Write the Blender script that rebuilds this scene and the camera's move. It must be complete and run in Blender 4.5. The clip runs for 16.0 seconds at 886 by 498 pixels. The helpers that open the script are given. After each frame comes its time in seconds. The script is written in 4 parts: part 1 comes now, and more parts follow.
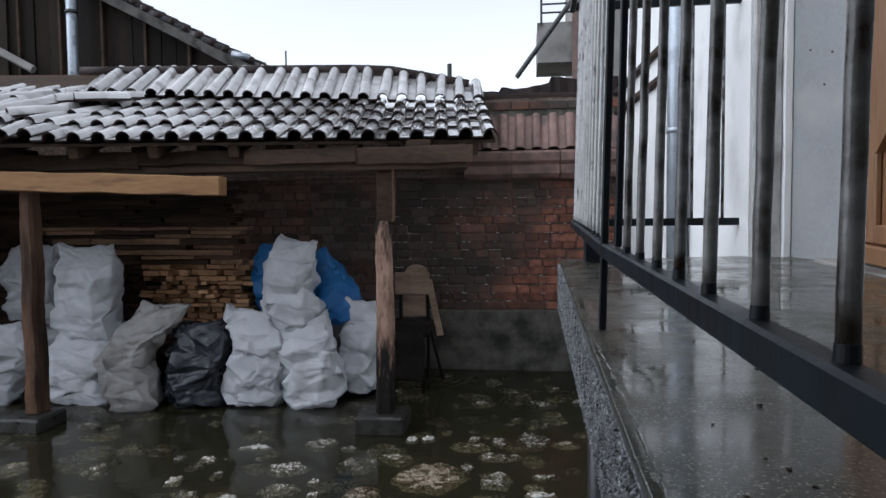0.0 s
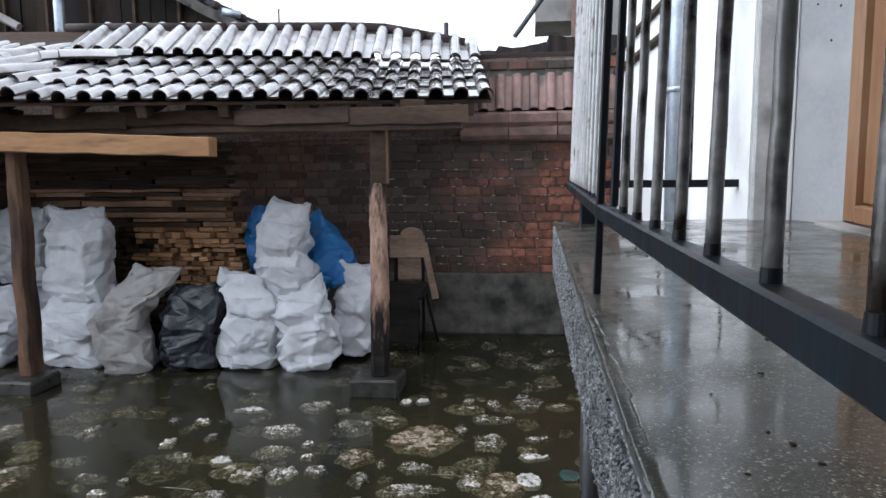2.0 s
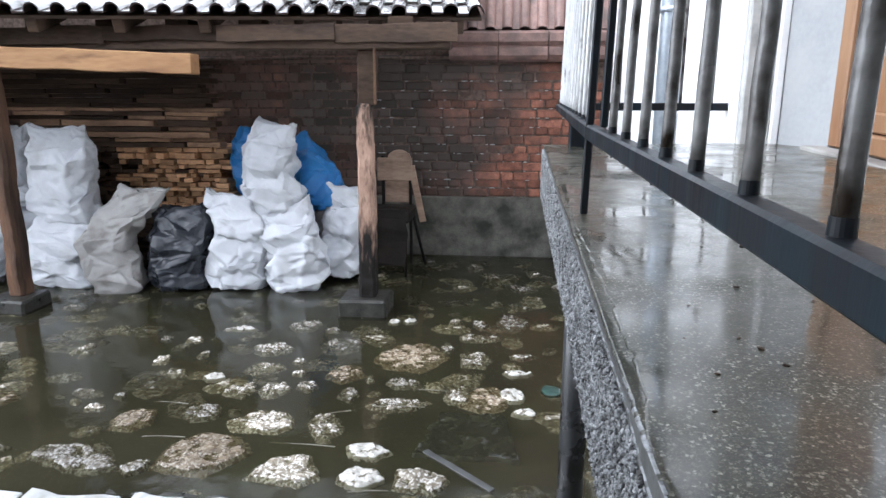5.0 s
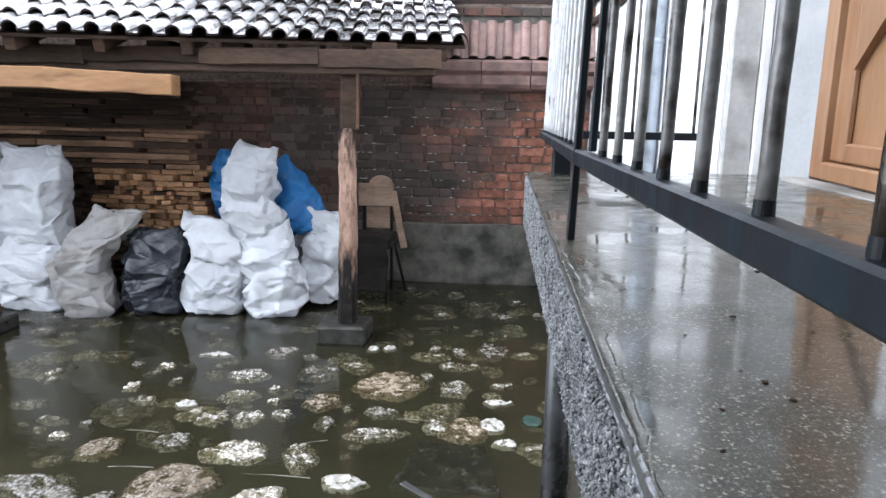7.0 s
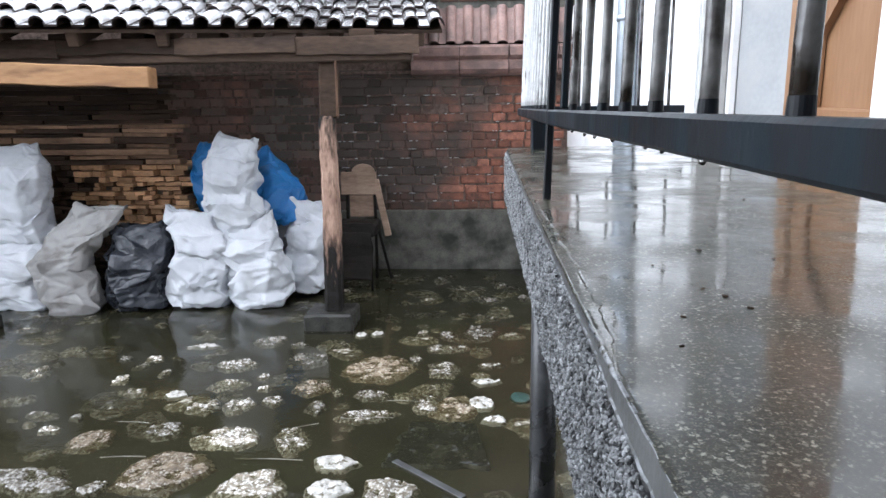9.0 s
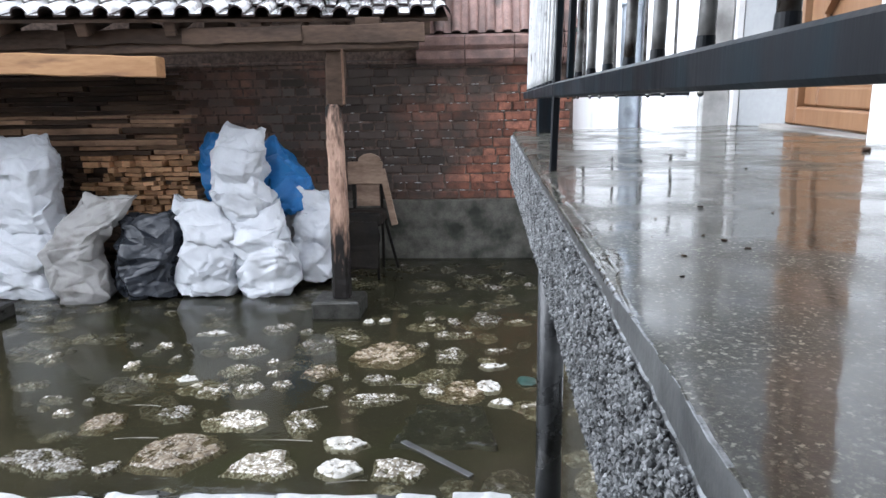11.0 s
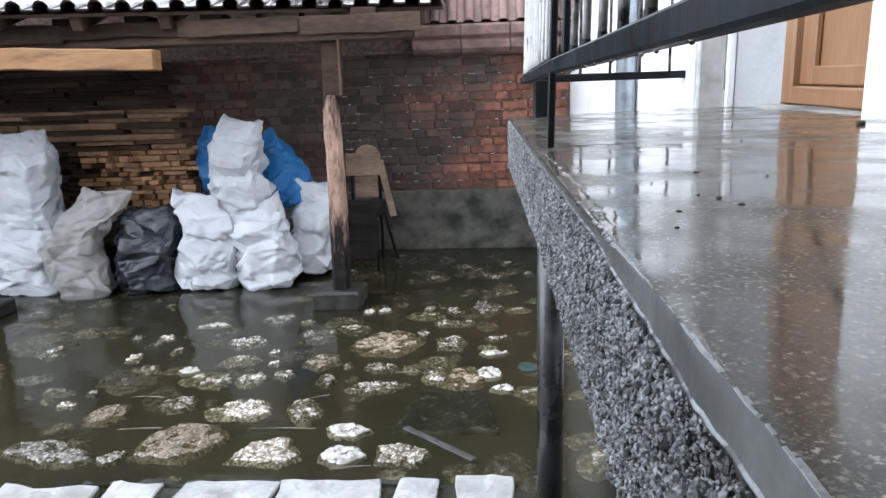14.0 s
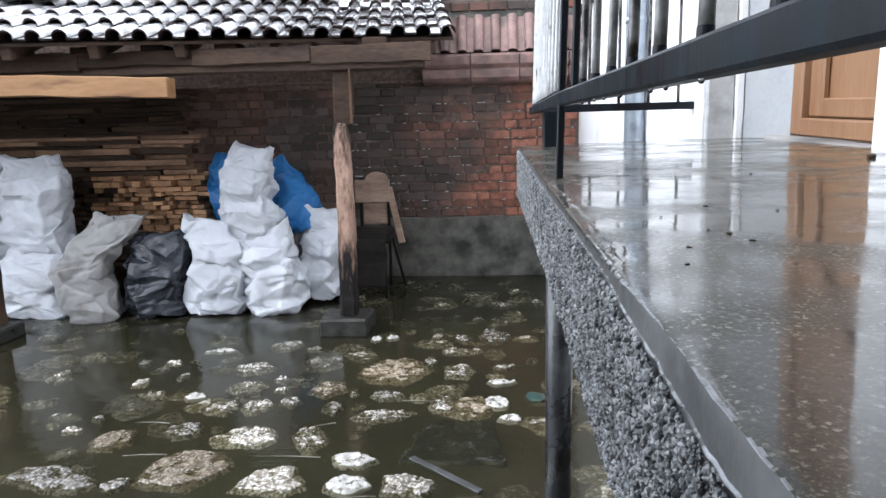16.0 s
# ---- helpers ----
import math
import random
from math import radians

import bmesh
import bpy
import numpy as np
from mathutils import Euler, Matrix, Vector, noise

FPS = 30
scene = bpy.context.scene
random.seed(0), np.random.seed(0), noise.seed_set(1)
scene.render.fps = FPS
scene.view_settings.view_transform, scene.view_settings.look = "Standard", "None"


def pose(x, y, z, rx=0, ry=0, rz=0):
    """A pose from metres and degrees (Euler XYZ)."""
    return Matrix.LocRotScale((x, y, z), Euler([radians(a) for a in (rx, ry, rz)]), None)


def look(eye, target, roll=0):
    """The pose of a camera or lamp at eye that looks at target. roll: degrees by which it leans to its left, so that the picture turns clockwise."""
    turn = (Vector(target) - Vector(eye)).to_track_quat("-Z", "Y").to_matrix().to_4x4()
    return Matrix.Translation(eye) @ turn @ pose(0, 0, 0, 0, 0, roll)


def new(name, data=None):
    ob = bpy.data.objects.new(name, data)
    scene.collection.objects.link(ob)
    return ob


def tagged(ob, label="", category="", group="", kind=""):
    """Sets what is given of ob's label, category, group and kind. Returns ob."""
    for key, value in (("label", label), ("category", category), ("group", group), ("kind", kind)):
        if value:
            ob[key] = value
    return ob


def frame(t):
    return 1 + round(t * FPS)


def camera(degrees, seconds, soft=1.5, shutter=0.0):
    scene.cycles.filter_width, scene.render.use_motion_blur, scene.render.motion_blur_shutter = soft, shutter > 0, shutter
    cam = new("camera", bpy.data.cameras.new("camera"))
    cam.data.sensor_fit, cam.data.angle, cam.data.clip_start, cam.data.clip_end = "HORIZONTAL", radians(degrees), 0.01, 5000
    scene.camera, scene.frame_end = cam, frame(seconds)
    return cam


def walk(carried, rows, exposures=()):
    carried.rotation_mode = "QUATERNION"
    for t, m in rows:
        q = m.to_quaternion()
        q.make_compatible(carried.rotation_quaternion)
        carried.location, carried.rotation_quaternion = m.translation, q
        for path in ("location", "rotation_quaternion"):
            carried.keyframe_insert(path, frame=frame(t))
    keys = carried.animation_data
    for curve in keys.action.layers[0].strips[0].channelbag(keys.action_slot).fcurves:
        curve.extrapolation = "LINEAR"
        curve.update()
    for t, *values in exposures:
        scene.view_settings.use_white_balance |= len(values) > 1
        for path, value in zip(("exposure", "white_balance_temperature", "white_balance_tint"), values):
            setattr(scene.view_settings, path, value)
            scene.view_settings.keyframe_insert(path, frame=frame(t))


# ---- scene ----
EXPOSURES = [(0.0, -0.42, 5850, 10), (1.0, -0.12, 5850, 10), (2.0, 0.26, 5850, 10), (3.0, 0.6, 5850, 10), (4.0, 0.95, 5850, 10), (6.5, 1.1, 5850, 10), (9.0, 1.06, 5850, 10), (12.0, 1.06, 5850, 10), (13.5, 0.98, 5850, 10), (16.0, 1.0, 5850, 10)]
cam = camera(68.4, 16.0, soft=1.5)
PATH = [
    (0, (-0.113, 0.065, 1.484), (-0.36, 2.048, 1.382), -0.6),
    (0.5, (-0.105, 0.093, 1.484), (-0.341, 2.076, 1.363), -0.4),
    (1, (-0.111, 0.08, 1.481), (-0.336, 2.061, 1.321), -0.4),
    (1.5, (-0.115, 0.086, 1.479), (-0.34, 2.065, 1.291), -0.4),
    (2, (-0.104, 0.118, 1.476), (-0.342, 2.093, 1.262), -0.5),
    (2.5, (-0.106, 0.077, 1.486), (-0.333, 2.049, 1.249), -0.5),
    (3, (-0.108, 0.085, 1.479), (-0.331, 2.051, 1.19), -0.4),
    (3.5, (-0.115, 0.096, 1.479), (-0.327, 2.058, 1.154), -0.2),
    (4, (-0.109, 0.086, 1.478), (-0.311, 2.04, 1.102), 0.0),
    (6.3, (-0.108, 0.106, 1.463), (-0.279, 2.044, 1.0), 0.5),
    (6.5, (-0.116, 0.105, 1.468), (-0.277, 2.048, 1.021), 0.7),
    (7, (-0.117, 0.129, 1.459), (-0.253, 2.091, 1.098), 1.2),
    (7.5, (-0.116, 0.094, 1.45), (-0.242, 2.054, 1.075), 0.7),
    (8, (-0.107, 0.108, 1.436), (-0.235, 2.07, 1.067), -0.1),
    (8.5, (-0.108, 0.09, 1.423), (-0.211, 2.054, 1.062), -0.3),
    (9, (-0.105, 0.093, 1.411), (-0.197, 2.053, 1.026), -0.6),
    (11.5, (-0.113, 0.044, 1.367), (-0.225, 1.999, 0.957), -1.0),
    (12, (-0.115, 0.039, 1.36), (-0.221, 1.99, 0.937), -1.3),
    (12.5, (-0.115, 0.038, 1.351), (-0.221, 1.985, 0.908), -1.5),
    (13, (-0.115, 0.062, 1.342), (-0.218, 2.007, 0.885), -1.5),
    (13.5, (-0.113, 0.048, 1.343), (-0.208, 1.993, 0.887), -1.6),
    (14, (-0.111, 0.037, 1.347), (-0.217, 1.989, 0.924), -1.8),
    (14.5, (-0.108, 0.038, 1.35), (-0.227, 1.995, 0.954), -1.7),
    (15, (-0.109, 0.056, 1.347), (-0.217, 2.018, 0.973), -1.6),
    (15.5, (-0.109, 0.043, 1.353), (-0.225, 2.008, 0.996), -1.5),
    (16, (-0.111, 0.04, 1.353), (-0.241, 2.007, 1.01), -1.4),
]
walk(cam, [(t, look(e, g, r)) for t, e, g, r in PATH], exposures=EXPOSURES)

# ---- light: bright overcast sky, rain ----
world = bpy.data.worlds.new("overcast")
scene.world = world
world.use_nodes = True
wn, wl = world.node_tree.nodes, world.node_tree.links
sky = wn.new("ShaderNodeTexSky")
sky.sky_type = "NISHITA"
sky.sun_disc = False
sky.sun_elevation, sky.sun_rotation = radians(48), radians(240)
sky.air_density, sky.dust_density = 1.0, 1.0
pale = wn.new("ShaderNodeHueSaturation")
pale.inputs["Saturation"].default_value = 0.09
wl.new(sky.outputs[0], pale.inputs["Color"])
wl.new(pale.outputs[0], wn["Background"].inputs["Color"])
wn["Background"].inputs["Strength"].default_value = 0.32
sun = new("sun", bpy.data.lights.new("sun", "SUN"))
sun.data.energy, sun.data.angle, sun.data.color = 1.15, radians(60), (1.0, 0.99, 0.97)
sun.matrix_world = look((-13, 3.5, 9), (-1, 3, 0))


# ---- materials ----
def surface(name, a, b, scale=6.0, rough=(0.5, 0.8), bump=0.3, fine=60.0, metal=0.0, stain=None, stain_scale=1.3,
            stain_at=(0.52, 0.68), piece=0.0, stretch=(1, 1, 1), coat=0.0, island=0.0, dist=0.004, spec=0.5, soot_shade=0.0):
    """Two-scale procedural surface: a and b mottled, fine grain, optional stains, variation from piece to piece."""
    m = bpy.data.materials.new(name)
    m.use_nodes = True
    n, l = m.node_tree.nodes, m.node_tree.links
    p = n["Principled BSDF"]
    co = n.new("ShaderNodeNewGeometry")
    mp = n.new("ShaderNodeMapping")
    mp.inputs["Scale"].default_value = stretch
    l.new(co.outputs["Position"], mp.inputs["Vector"])
    src = mp.outputs[0]
    if piece:
        info = n.new("ShaderNodeObjectInfo")
        off = n.new("ShaderNodeVectorMath")
        off.operation = "MULTIPLY_ADD"
        comb = n.new("ShaderNodeCombineXYZ")
        for k in range(3):
            l.new(info.outputs["Random"], comb.inputs[k])
        l.new(comb.outputs[0], off.inputs[0])
        off.inputs[1].default_value = (37, 53, 71)
        l.new(mp.outputs[0], off.inputs[2])
        src = off.outputs[0]
    big = n.new("ShaderNodeTexNoise")
    big.inputs["Scale"].default_value, big.inputs["Detail"].default_value = scale, 6
    small = n.new("ShaderNodeTexNoise")
    small.inputs["Scale"].default_value, small.inputs["Detail"].default_value = fine, 4
    l.new(src, big.inputs["Vector"])
    l.new(src, small.inputs["Vector"])
    add = n.new("ShaderNodeMath")
    add.operation = "MULTIPLY_ADD"
    l.new(small.outputs[0], add.inputs[0])
    add.inputs[1].default_value = 0.45
    l.new(big.outputs[0], add.inputs[2])
    ramp = n.new("ShaderNodeValToRGB")
    ramp.color_ramp.elements[0].position, ramp.color_ramp.elements[1].position = 0.45, 0.95
    ramp.color_ramp.elements[0].color, ramp.color_ramp.elements[1].color = (*a, 1), (*b, 1)
    l.new(add.outputs[0], ramp.inputs[0])
    col = ramp.outputs[0]
    if stain:
        sn = n.new("ShaderNodeTexNoise")
        sn.inputs["Scale"].default_value, sn.inputs["Detail"].default_value = stain_scale, 7
        l.new(mp.outputs[0], sn.inputs["Vector"])
        sr = n.new("ShaderNodeValToRGB")
        sr.color_ramp.elements[0].position, sr.color_ramp.elements[1].position = stain_at
        if soot_shade:  # stain thickens towards the shed: soot, and its shade put in
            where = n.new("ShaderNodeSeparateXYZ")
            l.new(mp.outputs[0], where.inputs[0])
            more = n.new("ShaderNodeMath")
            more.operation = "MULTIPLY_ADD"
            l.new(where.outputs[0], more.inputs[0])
            more.inputs[1].default_value = -soot_shade
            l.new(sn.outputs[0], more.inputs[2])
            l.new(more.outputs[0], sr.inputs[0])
        else:
            l.new(sn.outputs[0], sr.inputs[0])
        mx = n.new("ShaderNodeMix")
        mx.data_type = "RGBA"
        l.new(sr.outputs[0], mx.inputs[0])
        l.new(col, mx.inputs[6])
        mx.inputs[7].default_value = (*stain, 1)
        col = mx.outputs[2]
    if piece or island:
        hs = n.new("ShaderNodeHueSaturation")
        mr = n.new("ShaderNodeMapRange")
        k = piece or island
        if piece:
            l.new(info.outputs["Random"], mr.inputs[0])
        else:
            geo = n.new("ShaderNodeNewGeometry")
            l.new(geo.outputs["Random Per Island"], mr.inputs[0])
        mr.inputs[3].default_value, mr.inputs[4].default_value = 1 - k, 1 + k
        l.new(mr.outputs[0], hs.inputs["Value"])
        l.new(col, hs.inputs["Color"])
        col = hs.outputs[0]
    l.new(col, p.inputs["Base Color"])
    rr = n.new("ShaderNodeMapRange")
    rr.inputs[3].default_value, rr.inputs[4].default_value = rough
    rr.inputs[1].default_value, rr.inputs[2].default_value = 0.3, 0.7
    l.new(big.outputs[0], rr.inputs[0])
    l.new(rr.outputs[0], p.inputs["Roughness"])
    p.inputs["Metallic"].default_value = metal
    p.inputs["Specular IOR Level"].default_value = spec
    if coat:
        p.inputs["Coat Weight"].default_value, p.inputs["Coat Roughness"].default_value = coat, 0.06
    bp = n.new("ShaderNodeBump")
    bp.inputs["Strength"].default_value, bp.inputs["Distance"].default_value = bump, dist
    l.new(add.outputs[0], bp.inputs["Height"])
    l.new(bp.outputs[0], p.inputs["Normal"])
    return m


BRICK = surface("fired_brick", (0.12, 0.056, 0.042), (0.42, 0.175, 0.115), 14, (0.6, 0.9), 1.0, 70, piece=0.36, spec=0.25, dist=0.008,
                stain=(0.085, 0.067, 0.058), stain_scale=1.7, stain_at=(0.38, 0.62), soot_shade=0.17)
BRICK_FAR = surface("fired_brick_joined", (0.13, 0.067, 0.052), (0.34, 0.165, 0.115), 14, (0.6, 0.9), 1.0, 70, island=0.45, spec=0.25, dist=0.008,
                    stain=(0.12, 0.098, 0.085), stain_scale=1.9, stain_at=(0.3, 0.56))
MORTAR = surface("lime_mortar", (0.05, 0.036, 0.03), (0.2, 0.145, 0.118), 24, (0.8, 0.95), 1.0, 90, spec=0.2)
PLINTH = surface("old_concrete", (0.05, 0.047, 0.038), (0.16, 0.152, 0.128), 11, (0.4, 0.8), 0.9, 80,
                 stain=(0.02, 0.021, 0.014), stain_scale=4.5, stain_at=(0.46, 0.66))
WET_BLOCK = surface("wet_concrete", (0.012, 0.012, 0.01), (0.05, 0.048, 0.042), 12, (0.25, 0.5), 0.9, 70, spec=0.3, dist=0.008)
TILE = surface("wet_clay_tile", (0.42, 0.405, 0.4), (0.68, 0.67, 0.665), 6, (0.08, 0.2), 0.25, 90, piece=0.25, coat=1.0,
               stain=(0.16, 0.14, 0.13), stain_scale=5, stain_at=(0.55, 0.75))
TILE.node_tree.nodes["Principled BSDF"].inputs["Coat IOR"].default_value = 2.0
CORNICE = surface("clay_cornice", (0.14, 0.085, 0.072), (0.32, 0.2, 0.17), 9, (0.4, 0.65), 0.4, 70, piece=0.2,
                  stain=(0.11, 0.08, 0.07), stain_scale=4)
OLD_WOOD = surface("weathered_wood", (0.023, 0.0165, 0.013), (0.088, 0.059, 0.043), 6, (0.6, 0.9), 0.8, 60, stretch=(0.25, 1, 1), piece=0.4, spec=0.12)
POST_WOOD = surface("post_timber", (0.12, 0.065, 0.04), (0.36, 0.21, 0.135), 7, (0.5, 0.8), 0.9, 55, stretch=(1, 1, 0.2),
                    stain=(0.09, 0.05, 0.032), stain_scale=9, stain_at=(0.48, 0.62), spec=0.2)
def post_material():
    """Weathered timber whose colour darkens towards foot and head, both with ragged streaky edges."""
    m = surface("dark_ended_timber", (0.17, 0.1, 0.072), (0.46, 0.305, 0.23), 16, (0.5, 0.8), 1.0, 90, stretch=(1, 1, 0.3),
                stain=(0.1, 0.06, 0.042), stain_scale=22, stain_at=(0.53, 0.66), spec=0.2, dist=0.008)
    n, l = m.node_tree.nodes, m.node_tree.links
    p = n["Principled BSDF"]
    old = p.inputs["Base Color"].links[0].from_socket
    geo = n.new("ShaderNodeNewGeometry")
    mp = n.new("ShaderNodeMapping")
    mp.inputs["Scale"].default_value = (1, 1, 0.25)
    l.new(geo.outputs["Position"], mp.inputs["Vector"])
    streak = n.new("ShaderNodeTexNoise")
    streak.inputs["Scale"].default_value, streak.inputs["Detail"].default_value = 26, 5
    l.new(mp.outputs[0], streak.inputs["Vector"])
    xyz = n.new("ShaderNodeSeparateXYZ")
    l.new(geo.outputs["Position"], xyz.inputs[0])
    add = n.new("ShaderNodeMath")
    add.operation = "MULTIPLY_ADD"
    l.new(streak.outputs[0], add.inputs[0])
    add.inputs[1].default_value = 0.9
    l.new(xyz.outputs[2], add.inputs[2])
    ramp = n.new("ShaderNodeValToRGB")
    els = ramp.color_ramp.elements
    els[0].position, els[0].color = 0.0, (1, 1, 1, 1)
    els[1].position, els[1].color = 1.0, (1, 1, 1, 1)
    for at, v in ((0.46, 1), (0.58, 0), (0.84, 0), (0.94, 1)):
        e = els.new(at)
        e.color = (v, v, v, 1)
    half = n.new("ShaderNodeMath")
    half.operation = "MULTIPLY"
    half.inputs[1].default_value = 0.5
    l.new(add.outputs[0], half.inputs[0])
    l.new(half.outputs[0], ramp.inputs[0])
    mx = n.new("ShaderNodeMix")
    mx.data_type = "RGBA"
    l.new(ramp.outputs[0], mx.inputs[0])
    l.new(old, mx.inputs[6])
    # near-black mixed into the colour at both ends of the post
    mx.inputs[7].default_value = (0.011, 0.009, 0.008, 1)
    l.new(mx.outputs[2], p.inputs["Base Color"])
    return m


POST_DARK_ENDS = post_material()
# darker copy of the post timber, used for the left post alone
POST_BROWN = surface("brown_post_timber", (0.05, 0.028, 0.018), (0.17, 0.095, 0.06), 9, (0.5, 0.8), 0.9, 60, stretch=(1, 1, 0.2),
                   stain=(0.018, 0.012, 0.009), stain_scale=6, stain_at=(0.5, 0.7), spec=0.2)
NEW_WOOD = surface("fresh_pine", (0.25, 0.125, 0.058), (0.45, 0.265, 0.13), 5, (0.5, 0.75), 0.6, 50, stretch=(0.2, 1, 1),
                   stain=(0.19, 0.1, 0.052), stain_scale=14, stain_at=(0.54, 0.72), spec=0.2)
TAR = surface("tarred_timber", (0.005, 0.0045, 0.004), (0.02, 0.016, 0.013), 8, (0.5, 0.8), 0.7, 60, spec=0.15)
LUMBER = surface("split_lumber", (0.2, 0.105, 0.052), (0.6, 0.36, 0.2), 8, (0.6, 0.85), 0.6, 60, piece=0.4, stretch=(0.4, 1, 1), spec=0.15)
MID_LUMBER = surface("mid_brown_lumber", (0.13, 0.078, 0.048), (0.42, 0.26, 0.165), 8, (0.6, 0.85), 0.6, 60, piece=0.4, stretch=(0.3, 1, 1), spec=0.15)
# dark copy of the lumber; in the stack it paints in shade
DARK_LUMBER = surface("dark_toned_lumber", (0.022, 0.015, 0.011), (0.09, 0.058, 0.04), 8, (0.6, 0.85), 0.6, 60, piece=0.45, stretch=(0.3, 1, 1), spec=0.12)
SACK = surface("woven_sack", (0.5, 0.515, 0.55), (0.69, 0.705, 0.735), 5, (0.4, 0.6), 0.35, 220, piece=0.07,
               stain=(0.45, 0.455, 0.47), stain_scale=4, stain_at=(0.52, 0.72))
SACK_GREY = surface("soiled_sack", (0.27, 0.26, 0.25), (0.45, 0.435, 0.42), 5, (0.45, 0.65), 0.35, 200, stain=(0.2, 0.185, 0.17), stain_scale=5)
BAG_BLACK = surface("black_plastic", (0.014, 0.016, 0.021), (0.036, 0.04, 0.05), 5, (0.2, 0.34), 0.3, 60)
BAG_BLUE = surface("blue_plastic", (0.012, 0.1, 0.3), (0.03, 0.19, 0.46), 5, (0.35, 0.5), 0.25, 150)
def slab_material():
    """Worn olive terrazzo: dense pale chips of two sizes in a dark matrix, damp patches and a film of rain water."""
    m = surface("wet_terrazzo", (0.008, 0.008, 0.0055), (0.046, 0.043, 0.03), 22, (0.3, 0.55), 0.5, 180, stain=(0.015, 0.018, 0.011), stain_scale=5,
                stain_at=(0.42, 0.66), dist=0.002)
    n, l = m.node_tree.nodes, m.node_tree.links
    p = n["Principled BSDF"]
    col = p.inputs["Base Color"].links[0].from_socket
    geo = n.new("ShaderNodeNewGeometry")
    warp = n.new("ShaderNodeTexNoise")
    warp.inputs["Scale"].default_value, warp.inputs["Detail"].default_value = 330, 3
    l.new(geo.outputs["Position"], warp.inputs["Vector"])
    bent = n.new("ShaderNodeVectorMath")
    bent.operation = "MULTIPLY_ADD"
    l.new(warp.outputs["Color"], bent.inputs[0])
    bent.inputs[1].default_value = (0.007, 0.007, 0.007)
    l.new(geo.outputs["Position"], bent.inputs[2])
    patch = n.new("ShaderNodeTexNoise")
    patch.inputs["Scale"].default_value, patch.inputs["Detail"].default_value = 9, 6
    l.new(geo.outputs["Position"], patch.inputs["Vector"])
    worn = n.new("ShaderNodeMapRange")
    worn.inputs[1].default_value, worn.inputs[2].default_value = 0.32, 0.6
    worn.inputs[3].default_value, worn.inputs[4].default_value = 0.35, 1.0
    l.new(patch.outputs[0], worn.inputs[0])
    for size, colour, power in ((520, (0.13, 0.123, 0.092, 1), 1.2), (270, (0.34, 0.33, 0.27, 1), 2.6)):
        cells = n.new("ShaderNodeTexVoronoi")
        cells.inputs["Scale"].default_value = size
        l.new(bent.outputs[0], cells.inputs["Vector"])
        spots = n.new("ShaderNodeMapRange")
        spots.inputs[1].default_value, spots.inputs[2].default_value = 0.5, 0.25
        l.new(cells.outputs["Distance"], spots.inputs[0])
        sep = n.new("ShaderNodeSeparateColor")
        l.new(cells.outputs["Color"], sep.inputs[0])
        some = n.new("ShaderNodeMath")
        some.operation = "POWER"
        l.new(sep.outputs[0], some.inputs[0])
        some.inputs[1].default_value = power
        few = n.new("ShaderNodeMath")
        few.operation = "MULTIPLY"
        l.new(spots.outputs[0], few.inputs[0])
        l.new(some.outputs[0], few.inputs[1])
        shown = n.new("ShaderNodeMath")
        shown.operation = "MULTIPLY"
        l.new(few.outputs[0], shown.inputs[0])
        l.new(worn.outputs[0], shown.inputs[1])
        mx = n.new("ShaderNodeMix")
        mx.data_type = "RGBA"
        l.new(shown.outputs[0], mx.inputs[0])
        l.new(col, mx.inputs[6])
        mx.inputs[7].default_value = colour
        col = mx.outputs[2]
    l.new(col, p.inputs["Base Color"])
    p.inputs["Specular IOR Level"].default_value = 0.1
    p.inputs["Coat IOR"].default_value = 1.5
    wet = n.new("ShaderNodeMapRange")
    wet.inputs[1].default_value, wet.inputs[2].default_value = 0.4, 0.66
    wet.inputs[3].default_value, wet.inputs[4].default_value = 0.95, 0.45
    l.new(patch.outputs[0], wet.inputs[0])
    l.new(wet.outputs[0], p.inputs["Coat Weight"])
    film = n.new("ShaderNodeMapRange")
    film.inputs[1].default_value, film.inputs[2].default_value = 0.4, 0.66
    film.inputs[3].default_value, film.inputs[4].default_value = 0.05, 0.22
    l.new(patch.outputs[0], film.inputs[0])
    l.new(film.outputs[0], p.inputs["Coat Roughness"])
    ripple = n.new("ShaderNodeTexNoise")
    ripple.inputs["Scale"].default_value, ripple.inputs["Detail"].default_value = 30, 5
    l.new(geo.outputs["Position"], ripple.inputs["Vector"])
    bp = n.new("ShaderNodeBump")
    bp.inputs["Strength"].default_value, bp.inputs["Distance"].default_value = 0.06, 0.004
    l.new(ripple.outputs[0], bp.inputs["Height"])
    l.new(bp.outputs[0], p.inputs["Coat Normal"])
    return m


SLAB_TOP = slab_material()
SCREED = surface("wet_screed", (0.025, 0.026, 0.026), (0.075, 0.077, 0.075), 16, (0.35, 0.6), 0.6, 160, coat=0.25, dist=0.002)
# pale cement whose colour also carries the wet edge's glint
GLINT_CEMENT = surface("glint_cement", (0.06, 0.062, 0.065), (0.26, 0.27, 0.28), 90, (0.2, 0.5), 0.8, 260, coat=0.6, dist=0.002)
SLAB_SIDE = surface("rough_cast", (0.012, 0.012, 0.012), (0.045, 0.045, 0.045), 20, (0.3, 0.6), 0.8, 120)
PEBBLE = surface("render_pebble", (0.02, 0.021, 0.023), (0.19, 0.195, 0.2), 20, (0.2, 0.5), 0.5, 150, island=0.8)
